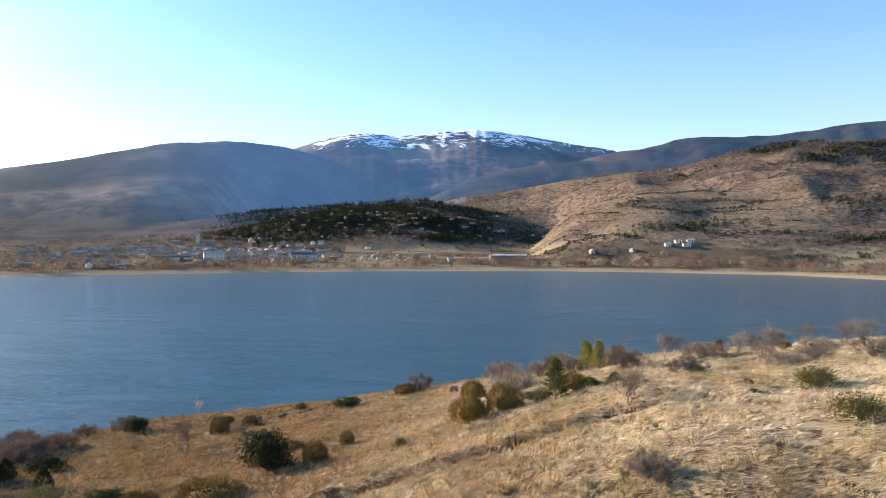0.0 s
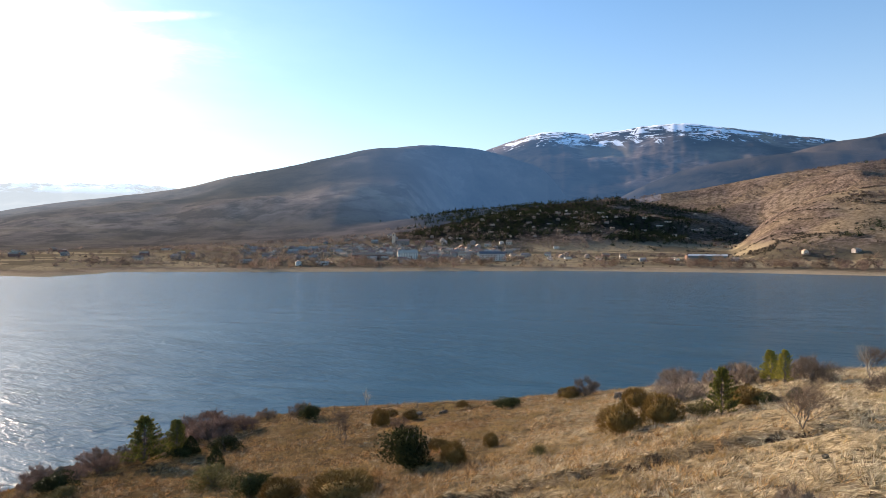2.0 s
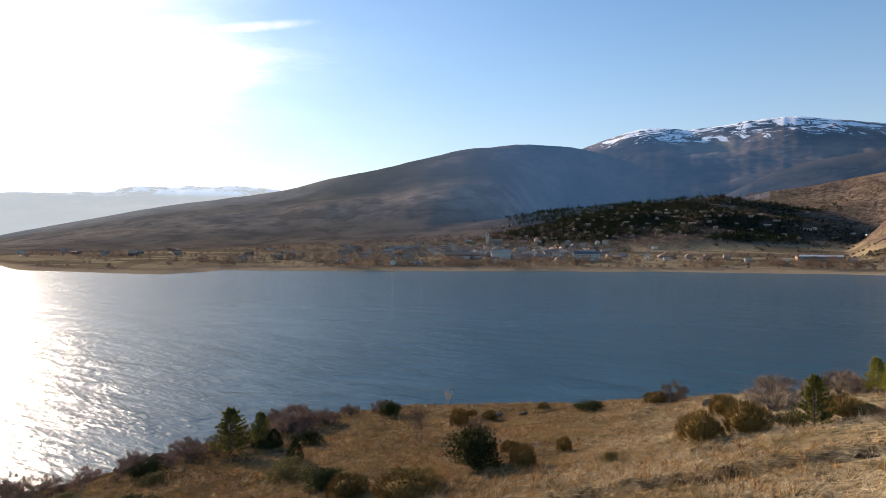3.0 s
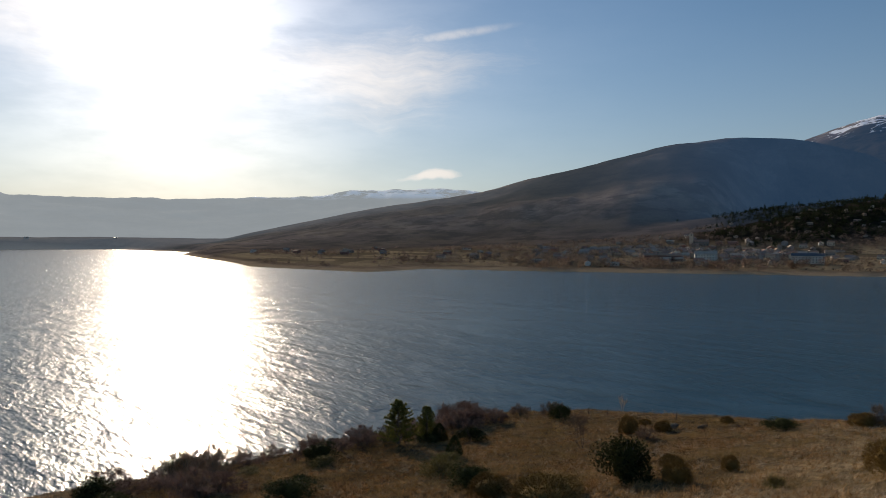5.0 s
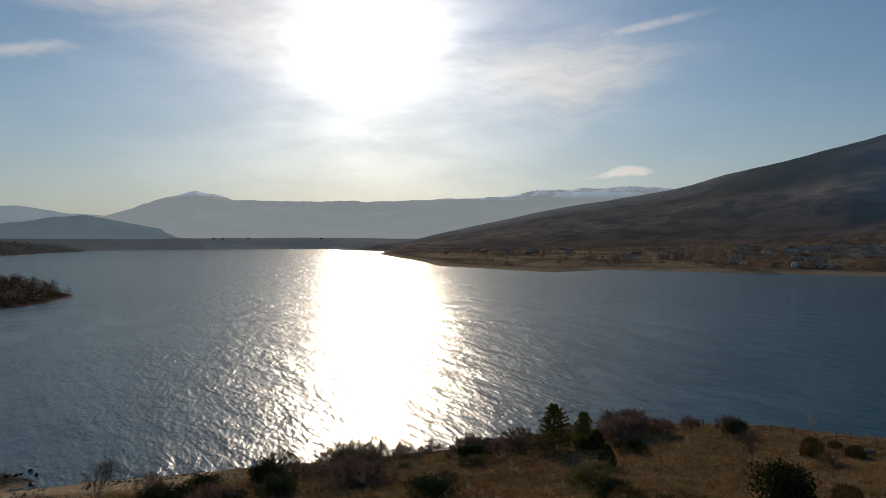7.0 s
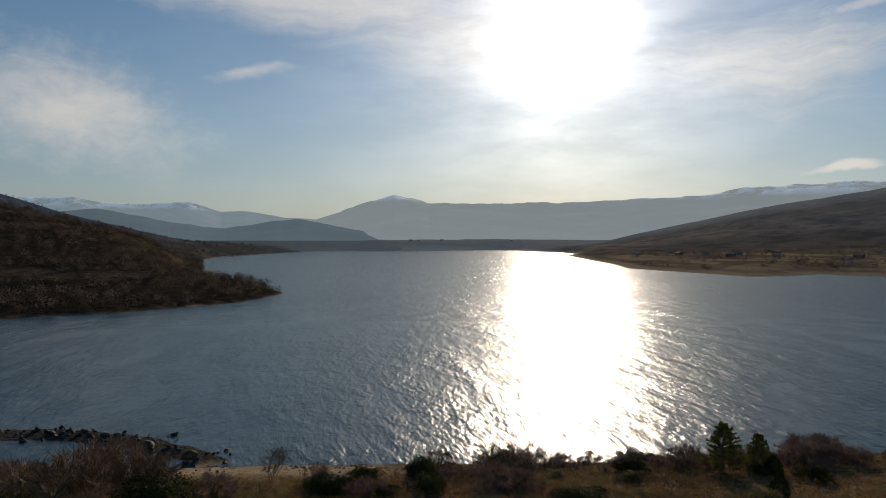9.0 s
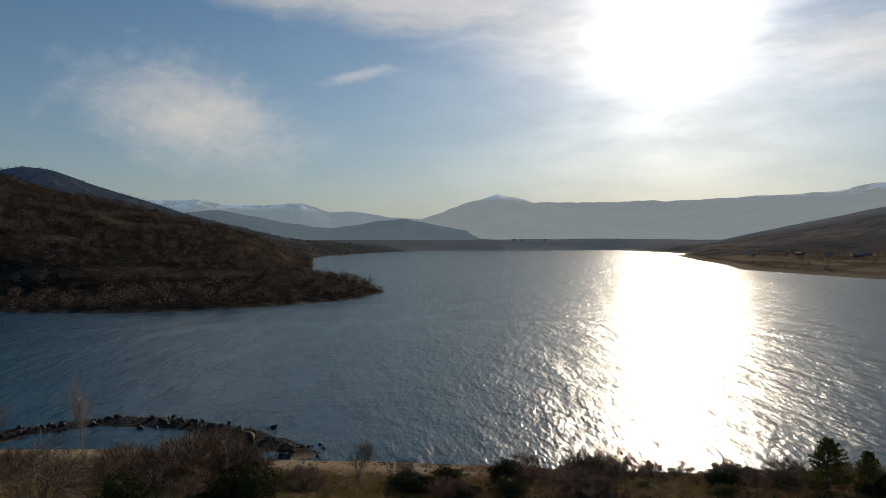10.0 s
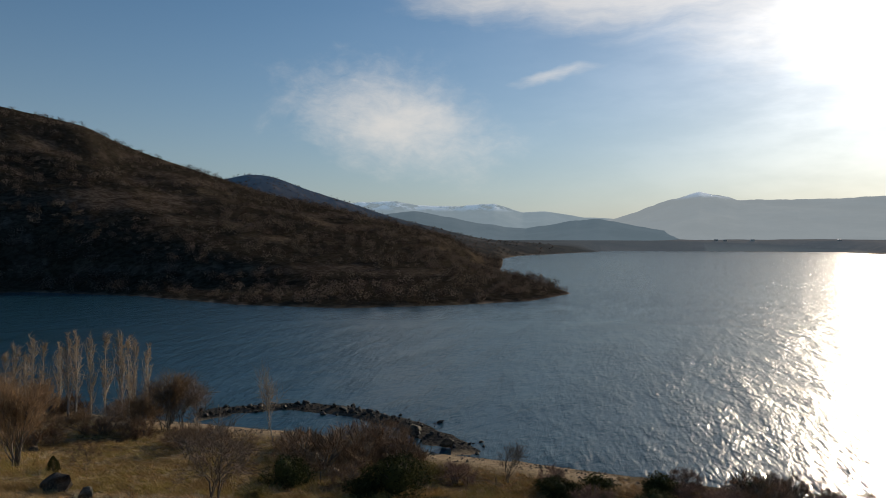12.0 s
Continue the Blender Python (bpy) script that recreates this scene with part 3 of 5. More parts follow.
def tubes(paths, sides=4):
    """Tapered limbs: (points, radii) each; returns a quad mesh's vertices and faces."""
    V, F, base = [], [], 0
    for P, R in paths:
        P, R = np.asarray(P, float), np.asarray(R, float)
        tang = unit(np.gradient(P, axis=0))
        ref = np.array([1.0, 0, 0]) if abs(tang[0, 0]) < 0.8 else np.array([0, 1.0, 0])
        u = unit(np.cross(tang, ref))
        w = np.cross(tang, u)
        ang = np.arange(sides) * 2 * math.pi / sides
        ring = P[:, None] + R[:, None, None] * (u[:, None] * np.cos(ang)[None, :, None] + w[:, None] * np.sin(ang)[None, :, None])
        V.append(ring.reshape(-1, 3))
        F.append(grid_faces(len(P), sides, True) + base)
        base += len(P) * sides
    return np.concatenate(V), np.concatenate(F)


def blades(a, b, width, rng, bend=0.0):
    """Thin tapering twigs or stalks from a to b, bowed by bend; two triangles and a tip each."""
    side = unit(np.cross(b - a, rng.normal(size=a.shape))) * np.asarray(width).reshape(-1, 1)
    mid = (a + b) / 2 + np.array([0, 0, 1.0]) * np.asarray(bend).reshape(-1, 1)
    V = np.stack([a - side, a + side, mid - side * 0.7, mid + side * 0.7, b], 1).reshape(-1, 3)
    i = np.arange(len(a))[:, None] * 5
    F = np.concatenate([i + [0, 1, 3], i + [0, 3, 2], i + [2, 3, 4]])
    return V, F


def leaves(p, size, rng, flat=0.0):
    """Small folded leaf clumps at points p, two triangles each."""
    n = rng.normal(size=p.shape)
    n[:, 2] *= 1 - flat
    u = unit(np.cross(n, rng.normal(size=p.shape))) * np.asarray(size).reshape(-1, 1)
    w = unit(np.cross(n, u)) * np.asarray(size).reshape(-1, 1) * 0.6
    fold = unit(n) * np.asarray(size).reshape(-1, 1) * 0.3
    V = np.stack([p - u, p + w + fold, p + u, p - w + fold], 1).reshape(-1, 3)
    i = np.arange(len(p))[:, None] * 4
    return V, np.concatenate([i + [0, 1, 2], i + [0, 2, 3]])


def join(*meshes):
    V, F, base = [], [], 0
    for v, f in meshes:
        V.append(v), F.append(f + base)
        base += len(v)
    return np.concatenate(V), np.concatenate(F)


def island_material(name, a, b, rough=0.8, spec=0.2, sheen=0.0, vary=0.25, patch=0.0, third=None):
    """Foliage, straw or bark whose pieces differ one from another, and plant from plant."""
    m, n = material(name)
    isl = n.add("ShaderNodeNewGeometry").outputs["Random Per Island"]
    col = n.mix(n.ramp(isl, 0.1, 0.9), (*a, 1), (*b, 1))
    if third:
        col = n.mix(n.ramp(n.noise(world_pos(n), 0.12, 4.0, 0.6), 0.46, 0.62), col, (*third, 1))
    rnd = n.add("ShaderNodeObjectInfo").outputs["Random"]
    co = n.add("ShaderNodeTexCoord").outputs["Object"]
    tone = n.math("ADD", n.ramp(rnd, 0, 1, 1 - vary, 1 + vary), n.math("MULTIPLY", n.math("SUBTRACT", n.noise(co, 3.0, 3.0), 0.5), 0.8))
    col = n.add("ShaderNodeHueSaturation", {"Color": col, "Value": tone}).outputs[0]
    b1 = n.add("ShaderNodeBsdfPrincipled", {"Base Color": col, "Roughness": rough, "Specular IOR Level": spec * 0.15})
    out = b1.outputs[0]
    if sheen:
        tr = n.add("ShaderNodeBsdfTranslucent", {"Color": col})
        out = n.add("ShaderNodeMixShader", {0: sheen, 1: out, 2: tr.outputs[0]}).outputs[0]
    n.add("ShaderNodeOutputMaterial", {0: out})
    return m


M_BARK = mottled("grey_bark", (0.09, 0.075, 0.06), (0.19, 0.165, 0.135), 3.0, vary=0.15)
M_PALE_BARK = mottled("pale_bark", (0.32, 0.28, 0.23), (0.55, 0.5, 0.43), 3.0, vary=0.15)
M_DARK_LEAF = island_material("evergreen_leaves", (0.024, 0.030, 0.012), (0.075, 0.078, 0.028), 0.75, 0.12, 0.1)
M_OLIVE_LEAF = island_material("olive_leaves", (0.09, 0.085, 0.03), (0.20, 0.165, 0.06), 0.7, 0.25, 0.15)
M_BROOM = island_material("broom_stems", (0.15, 0.094, 0.028), (0.26, 0.168, 0.052), 0.75, 0.2, 0.0)
M_TWIG = island_material("grey_brown_twigs", (0.18, 0.134, 0.098), (0.35, 0.272, 0.205), 0.8, 0.2, 0.0)
M_RED_TWIG = island_material("red_brown_twigs", (0.135, 0.088, 0.068), (0.26, 0.175, 0.138), 0.8, 0.1, 0.15)
M_BROWN_TWIG = island_material("brown_twigs", (0.13, 0.09, 0.062), (0.25, 0.18, 0.125), 0.8, 0.15, 0.0)
M_RUSSET = island_material("russet_twigs", (0.18, 0.115, 0.07), (0.33, 0.225, 0.14), 0.8, 0.1, 0.0)
M_WILLOW = island_material("willow_twigs", (0.17, 0.11, 0.065), (0.34, 0.235, 0.14), 0.8, 0.1, 0.2)
M_PALE_TWIG = island_material("pale_twigs", (0.26, 0.195, 0.125), (0.46, 0.36, 0.24), 0.8, 0.2, 0.25)
M_NEEDLE = island_material("pine_needles", (0.15, 0.15, 0.03), (0.40, 0.35, 0.07), 0.6, 0.3, 0.2)
M_DARK_NEEDLE = island_material("dark_pine_needles", (0.065, 0.072, 0.018), (0.20, 0.185, 0.045), 0.6, 0.3, 0.2)
M_STRAW = island_material("dry_straw", (0.38, 0.29, 0.165), (0.88, 0.75, 0.53), 0.75, 0.25, 0.0, 0.0, third=(0.38, 0.285, 0.155))
M_DARK_TUFT = island_material("dark_tufts", (0.075, 0.055, 0.025), (0.21, 0.155, 0.07), 0.85, 0.2, 0.0, 0.0, third=(0.16, 0.125, 0.045))
M_OLIVE_GRASS = island_material("olive_dry_grass", (0.20, 0.16, 0.045), (0.56, 0.44, 0.15), 0.75, 0.25, 0.0, 0.0, third=(0.24, 0.15, 0.06))
M_BRACKEN = island_material("dead_bracken", (0.19, 0.10, 0.04), (0.78, 0.51, 0.245), 0.8, 0.2, 0.0, 0.0, third=(0.52, 0.37, 0.17))
M_HEATHER = island_material("dead_heather", (0.036, 0.021, 0.013), (0.095, 0.058, 0.032), 0.8, 0.1, 0.0)
M_ROCK = mottled("lichened_granite", (0.034, 0.030, 0.024), (0.16, 0.14, 0.108), 2.4, 0.9, 7.0, 0.8, 0.1, 0.15, 0.25)
M_WET_ROCK = mottled("wet_dark_rock", (0.022, 0.020, 0.018), (0.085, 0.076, 0.064), 1.8, 0.7, 7.0, 0.8, 0.1, 0.25, 0.3)
M_WOODPOST = mottled("weathered_wood", (0.10, 0.085, 0.07), (0.21, 0.185, 0.155), 4.0, vary=0.15)
M_WIRE = mottled("dull_wire", (0.2, 0.2, 0.2), (0.3, 0.3, 0.3), 8.0, 0.5, spec=0.5)


def dome_points(rng, n, lumps, low=0.05):
    """Points near the skin of a lumpy crown, one metre wide and high."""
    c = unit(rng.normal(size=(lumps, 3)))
    c[:, 2] = np.abs(c[:, 2]) * 0.85 + low
    c *= (0.24 + 0.12 * rng.random((lumps, 1)))
    c[:, 2] = c[:, 2] * 1.55 + 0.1
    k = rng.integers(0, lumps, n)
    r = (0.15 + 0.11 * rng.random(lumps))[k][:, None]
    p = c[k] + unit(rng.normal(size=(n, 3))) * r * (0.55 + 0.5 * rng.random((n, 1)))
    p[:, :2] *= 1.2
    p[:, 2] = np.clip(p[:, 2], 0.01, 1.0)
    return p


def stems_mesh(rng, n, reach, top, radius):
    paths = []
    for _ in range(n):
        a = rng.random() * 6.283
        r = reach * (0.3 + 0.7 * rng.random())
        tip = np.array([math.cos(a) * r, math.sin(a) * r, top * (0.6 + 0.4 * rng.random())])
        mid = tip * [0.35, 0.35, 0.5] + rng.normal(size=3) * 0.02
        paths.append(([rng.normal(size=3) * [0.03, 0.03, 0] - [0, 0, 0.04], mid, tip], [radius, radius * 0.7, radius * 0.2]))
    return tubes(paths, 3)


def make_evergreen(name, mat, seed, n=5200, size=0.021, twigs=0):
    rng = np.random.default_rng(seed)
    thing = empty(name)
    part("stem", mesh_from("stem", *stems_mesh(rng, 9, 0.3, 0.75, 0.02)), M_BARK, thing)
    p = dome_points(rng, n, 17)
    V = leaves(p, size * (0.6 + 0.8 * rng.random(n)), rng)
    if twigs:
        q = dome_points(rng, twigs, 12)
        V = join(V, blades(q * 0.75, q + rng.normal(size=q.shape) * 0.07 + [0, 0, 0.05], np.full(twigs, 0.005), rng))
    if not twigs:
        # the dark inside of the bush
        ang, lat = np.meshgrid(np.arange(10) * 0.6283, np.linspace(-1.4, 1.4, 6))
        core = np.stack([0.21 * np.cos(ang) * np.cos(lat), 0.21 * np.sin(ang) * np.cos(lat), 0.34 + 0.28 * np.sin(lat)], -1).reshape(-1, 3)
        q = grid_faces(6, 10, True)
        V = join(V, (core, np.concatenate([q[:, [0, 1, 2]], q[:, [0, 2, 3]]])))
    part("foliage", mesh_from("foliage", *V, smooth=False), mat, thing)
    return thing


def make_juniper(name, seed):
    rng = np.random.default_rng(seed)
    thing = empty(name)
    part("stem", mesh_from("stem", *stems_mesh(rng, 5, 0.12, 0.8, 0.025)), M_BARK, thing)
    n = 1700
    h = rng.random(n) ** 1.2
    a = rng.random(n) * 6.283
    r = 0.48 * np.sqrt(np.clip(np.sin((0.12 + 0.88 * h) * math.pi), 0, 1)) * (1 - 0.55 * h) * (0.6 + 0.45 * rng.random(n)) * 1.25
    p = np.stack([np.cos(a) * r, np.sin(a) * r, h], 1)
    part("foliage", mesh_from("foliage", *join(leaves(p, 0.035 * (0.6 + 0.8 * rng.random(n)), rng), blades(p[:600] * [0.8, 0.8, 1], p[:600] * [1.1, 1.1, 1] + [0, 0, 0.07], np.full(600, 0.012), rng)), smooth=False), M_DARK_LEAF, thing)
    return thing


def make_broom(name, seed):
    rng = np.random.default_rng(seed)
    thing = empty(name)
    part("stem", mesh_from("stem", *stems_mesh(rng, 16, 0.36, 0.7, 0.013)), M_BARK, thing)
    n = 5600
    d = unit(rng.normal(size=(n, 3)) * [1, 1, 0.9] + [0, 0, 0.35])
    d[:, 2] = np.abs(d[:, 2])
    lump = 1 + 0.09 * np.sin(d[:, 0] * 5 + seed) * np.cos(d[:, 1] * 4 + seed * 2) + 0.06 * np.sin(d[:, 0] * 19) * np.sin(d[:, 2] * 17 + seed)
    tip = d * [0.54, 0.54, 0.86] * (lump * (0.80 + 0.20 * rng.random(n) ** 0.6))[:, None] + [0, 0, 0.03]
    k = 1500
    a = tip[:k] * (0.86 + 0.09 * rng.random((k, 1))) - [0, 0, 0.01]
    a[:, 2] = np.maximum(a[:, 2], 0.01)
    spray = blades(a, tip[:k] + [0, 0, 0.035], 0.0042 + 0.004 * rng.random(k), rng, 0.008)
    def foot(v):
        return v * np.stack([0.8 + 0.3 * np.clip(v[:, 2], 0, 0.7)] * 2 + [np.ones(len(v))], 1)
    fur = leaves(tip[k:] * (0.8 + 0.2 * rng.random((n - k, 1)) ** 0.5), 0.013 + 0.008 * rng.random(n - k), rng)
    ang, lat = np.meshgrid(np.arange(12) * 0.5236, np.linspace(-1.4, 1.45, 7))
    heart = np.stack([0.33 * np.cos(ang) * np.cos(lat), 0.33 * np.sin(ang) * np.cos(lat), 0.30 + 0.29 * np.sin(lat)], -1).reshape(-1, 3)
    q = grid_faces(7, 12, True)
    V, Fc = join(spray, fur, (heart, np.concatenate([q[:, [0, 1, 2]], q[:, [0, 2, 3]]])))
    part("foliage", mesh_from("foliage", foot(V), Fc, smooth=False), M_BROOM, thing)
    return thing


def make_bare_shrub(name, mat, seed, n=2100, width=0.0043):
    rng = np.random.default_rng(seed)
    thing = empty(name)
    part("stem", mesh_from("stem", *stems_mesh(rng, 22, 0.42, 0.85, 0.012)), M_BARK, thing)
    k = 46
    la, lr = rng.random(k) * 6.283, 0.4 * np.sqrt(rng.random(k))
    lobe = np.stack([np.cos(la) * lr, np.sin(la) * lr, 0.06 + (0.62 - 0.75 * lr) * rng.random(k)], 1)
    c = lobe[rng.integers(0, k, n)]
    a = c * [0.96, 0.96, 0.86] + rng.normal(size=(n, 3)) * 0.03
    a[:, 2] = np.maximum(a[:, 2], 0)
    tip = c + unit(rng.normal(size=(n, 3)) + [0, 0, 0.3]) * (0.07 + 0.12 * rng.random((n, 1)))
    tip[:, 2] = np.clip(tip[:, 2], 0.05, 1.02)
    fit = np.array([1, 1, 0]) / (2 * np.percentile(np.abs(tip[:, :2]), 97)) + [0, 0, 1 / np.percentile(tip[:, 2], 99)]
    part("crown", mesh_from("crown", *blades(a * fit, tip * fit, width * (0.6 + 0.8 * rng.random(n)), rng, 0.012), smooth=False), mat, thing)
    return thing


def grow(rng, start, way, length, radius, depth, limbs, twigs, spread, up, forks):
    """Limbs that fork and thin out; the last ones become twigs."""
    pts, p, d = [start], start, way
    for _ in range(3):
        d = unit(d + rng.normal(size=3) * 0.13 + np.array([0, 0, up]))
        p = p + d * length / 3
        pts.append(p)
    limbs.append((pts, np.linspace(radius, radius * 0.55, 4)))
    if depth == 0:
        for _ in range(8):
            t = pts[rng.integers(1, 4)]
            e = unit(d + rng.normal(size=3) * 0.6)
            twigs.append((t, t + e * length * (0.5 + 0.7 * rng.random())))
        return
    for k in range(forks):
        side = unit(np.cross(d, rng.normal(size=3)))
        e = unit(d * math.cos(spread) + side * math.sin(spread) * (0.6 + 0.6 * rng.random()))
        at = pts[-1] if k == 0 else pts[rng.integers(1, 4)]
        grow(rng, at, e, length * (0.72 + 0.26 * rng.random()), radius * (0.6 if k else 0.7), depth - 1, limbs, twigs, spread, up, forks)


def make_bare_tree(name, bark, twig_mat, seed, stems=1, spread=0.6, up=0.06, forks=3, depth=4, twig_w=0.0019):
    rng = np.random.default_rng(seed)
    thing = empty(name)
    limbs, twigs = [], []
    for s in range(stems):
        lean = unit(np.array([rng.normal() * 0.25, rng.normal() * 0.25, 1.0])) if stems > 1 else np.array([0.03, 0.02, 1.0])
        grow(rng, np.array([rng.normal() * 0.02, rng.normal() * 0.02, -0.03]), lean, 0.2, 0.0125, depth, limbs, twigs, spread, up, forks)
    a, b = np.array([t[0] for t in twigs]), np.array([t[1] for t in twigs])
    top = max(b[:, 2].max(), 0.1)
    wide = 2 * np.percentile(np.abs(b[:, :2]), 96)
    k = np.array([1 / wide, 1 / wide, 1 / top])
    big = [(np.array(p) * k, r) for p, r in limbs if r[0] > 0.0036]
    fine = [(np.array(p) * k, r) for p, r in limbs if r[0] <= 0.0036]
    for p, r in big[:1] + [b for b in big[1:] if b[0][0][2] < 0]:
        part("trunk", mesh_from("trunk", *tubes([(p, r)], 6)), bark, thing)
    boughs = [b for b in big[1:] if b[0][0][2] >= 0]
    if boughs:
        part("bough", mesh_from("bough", *tubes(boughs, 5)), bark, thing)
    qa = np.array([p[0] for p, r in fine] + [p[2] for p, r in fine])
    qb = np.array([p[2] for p, r in fine] + [p[3] for p, r in fine])
    crown = join(blades(a * k, b * k, twig_w * (0.6 + 0.8 * rng.random(len(a))), rng), blades(qa, qb, np.full(len(qa), 0.0026), rng))
    part("crown", mesh_from("crown", *crown, smooth=False), twig_mat, thing)
    return thing


def make_poplar(name, bark, twig_mat, seed):
    rng = np.random.default_rng(seed)
    thing = empty(name)
    zs = np.linspace(-0.02, 0.98, 9)
    P = np.stack([np.cumsum(rng.normal(size=9)) * 0.018, np.cumsum(rng.normal(size=9)) * 0.018, zs], 1)
    paths, a, b = [(P, np.linspace(0.05, 0.006, 9) * [1.3] + 0.0)], [], []
    for h in np.sort(0.10 + 0.84 * rng.random(26)):
        base = np.array([np.interp(h, zs, P[:, 0]), np.interp(h, zs, P[:, 1]), h])
        ang = rng.random() * 6.283
        out = 0.62 * (1.05 - h) ** 0.45 * (0.25 + 0.85 * rng.random())
        rise = (0.16 + 0.24 * rng.random()) * (1.1 - h) / 0.7 + 0.03
        e = base + [math.cos(ang) * out, math.sin(ang) * out, rise]
        m = base + [math.cos(ang) * out * 0.65, math.sin(ang) * out * 0.65, rise * 0.4]
        paths.append(([base, m, e], [0.014, 0.008, 0.003]))
        for _ in range(24):
            f = 0.1 + 0.95 * rng.random()
            s = (base * (1 - f) + e * f) * 0.5 + (m * (1 - abs(2 * f - 1)) + (base if f < 0.5 else e) * abs(2 * f - 1)) * 0.5
            a.append(s), b.append(s + unit(rng.normal(size=3) * [1.0, 1.0, 0.5] + [0, 0, 0.9]) * [0.26, 0.26, 0.075] * (0.3 + rng.random()))
    part("trunk", mesh_from("trunk", *tubes(paths[:1], 6)), bark, thing)
    part("bough", mesh_from("bough", *tubes(paths[1:], 4)), bark, thing)
    part("crown", mesh_from("crown", *blades(np.array(a), np.array(b), np.full(len(a), 0.0050), rng), smooth=False), twig_mat, thing)
    return thing


def make_pine(name, seed, needle):
    rng = np.random.default_rng(seed)
    thing = empty(name)
    paths, a, b = [([[0, 0, -0.03], [0.01, 0, 0.5], [0, 0.01, 0.97]], [0.03, 0.02, 0.004])], [], []
    for i in range(96):
        h = 0.04 + 0.92 * i / 96
        ang = i * 2.4 + rng.random()
        out = 0.68 * (1.03 - h) ** 0.7 * (0.6 + 0.5 * rng.random())
        base, e = np.array([0, 0, h]), np.array([math.cos(ang) * out, math.sin(ang) * out, h + out * 0.28])
        paths.append(([base, (base + e) / 2 - [0, 0, 0.01], e], [0.008, 0.005, 0.002]))
        for _ in range(52):
            f = 0.3 + 0.7 * rng.random()
            s = base * (1 - f) + e * f
            a.append(s), b.append(s + unit(rng.normal(size=3) + [math.cos(ang) * 0.5, math.sin(ang) * 0.5, 0.5]) * (0.045 + 0.03 * rng.random()))
    part("trunk", mesh_from("trunk", *tubes(paths[:1], 6)), M_BARK, thing)
    part("bough", mesh_from("bough", *tubes(paths[1:], 3)), M_BARK, thing)
    part("crown", mesh_from("crown", *blades(np.array(a), np.array(b), np.full(len(a), 0.012), rng), smooth=False), needle, thing)
    return thing


def ground_z(x, y):
    return float(height(np.array([x], float), np.array([y], float))[0][0])


def plant(makers, places, label, category, group, sink=0.05):
    """Stand one plant at each (x, y, width, height), turning and varying the models."""
    models = [mk() for mk in makers]
    rng = random.Random(len(places) * 31 + len(label))
    for m in models:
        tagged(m, label, category, group)
    for i, (x, y, wide, high) in enumerate(places):
        at = pose(x, y, ground_z(x, y) - sink, 0, 0, rng.uniform(0, 360)) @ Matrix.Diagonal((wide, wide * rng.uniform(0.85, 1.1), high, 1))
        if i < len(models):
            models[i].matrix_basis = at
        else:
            src = models[i % len(models)]
            keep = src.matrix_basis.copy()
            src.matrix_basis = Matrix.Identity(4)
            copy_thing(src, at)
            src.matrix_basis = keep


# ---- plants of the near bank ----
plant([lambda k=k: make_evergreen("evergreen_bush", M_DARK_LEAF, 10 + k) for k in range(3)],
      [(-72.5, -0.9, 4.7, 4.4), (-78.1, 31.1, 4.9, 4), (-85, 43.3, 4.4, 3.6), (-73, 57.3, 4.6, 3.1), (-29.4, 62.3, 5.6, 5.6), (-37, 108.1, 4.4, 2.5), (-69.3, 99.3, 3.7, 3.7), (1, 73.5, 2.2, 1.4), (-58.8, -9.7, 5.1, 4.8), (-59.9, 3.1, 7.2, 5.6), (-73.6, 18.7, 4, 2.7), (-68.7, 25.3, 3.4, 2), (-54.5, 43.6, 5.4, 3), (-70.7, 74, 4.2, 2.1), (-69.1, 30.5, 4.1, 3.1), (-42.2, 55.3, 3.9, 3.3), (-57.8, 0, 4.5, 2.6), (-70.9, 19.6, 5, 2.9)],
      "dense dark green evergreen bush on the dry grass slope", "bush", "evergreen bushes")
plant([lambda k=k: make_juniper("juniper", 20 + k) for k in range(2)], [(-59, 68, 2.2, 2.8), (-47.4, -30.2, 1.4, 1.8), (3.4, 73.2, 1.8, 1.1), (-70.4, 74.9, 2.6, 2.6)],
      "small dark upright juniper on the grass", "bush", "junipers")
plant([lambda k=k: make_evergreen("olive_shrub", M_OLIVE_LEAF, 30 + k, 1700, 0.021, 700) for k in range(3)],
      [(15.2, 42.3, 3.3, 2.4), (17.4, 56.6, 3.6, 2.4), (-51, 59.4, 4.9, 3.1), (-4.3, 70.7, 2.6, 2.3), (-16.2, 61.6, 1.5, 1.4), (14.4, 71, 1.3, 0.9), (-72.1, 3, 5.2, 3.7), (-56.6, 65, 4, 1.8), (-49.4, -7.9, 3.7, 1.8)],
      "thin olive-green shrub with bare twigs showing", "shrub", "olive shrubs")
plant([lambda k=k: make_broom("broom_bush", 40 + k) for k in range(3)],
      [(-52, 94.2, 3.3, 3), (-49.4, 98.8, 2.7, 1.8), (-45.8, 109.8, 2.3, 1.4), (-24.8, 63, 3.1, 2.3), (-30.3, 70.8, 2.8, 1.5), (-37, 53.2, 4.3, 2.4), (-29.9, 52.4, 6.4, 2.4), (-28.9, 113.9, 4.3, 2.2), (-10.9, 68.8, 4.4, 3), (-13.8, 90, 4.1, 2.7), (-7.7, 71.2, 4.5, 3.2), (-0.7, 75.1, 4.4, 2), (-24.2, 70.4, 1.8, 1.6), (18.7, 102.3, 1.3, 1.8), (27.9, 105.4, 2.6, 1.2), (-31.4, 55.1, 6, 2.2), (-55.2, 102.9, 2.4, 1.3)],
      "rounded golden-brown broom bush on dry grass", "bush", "broom bushes")
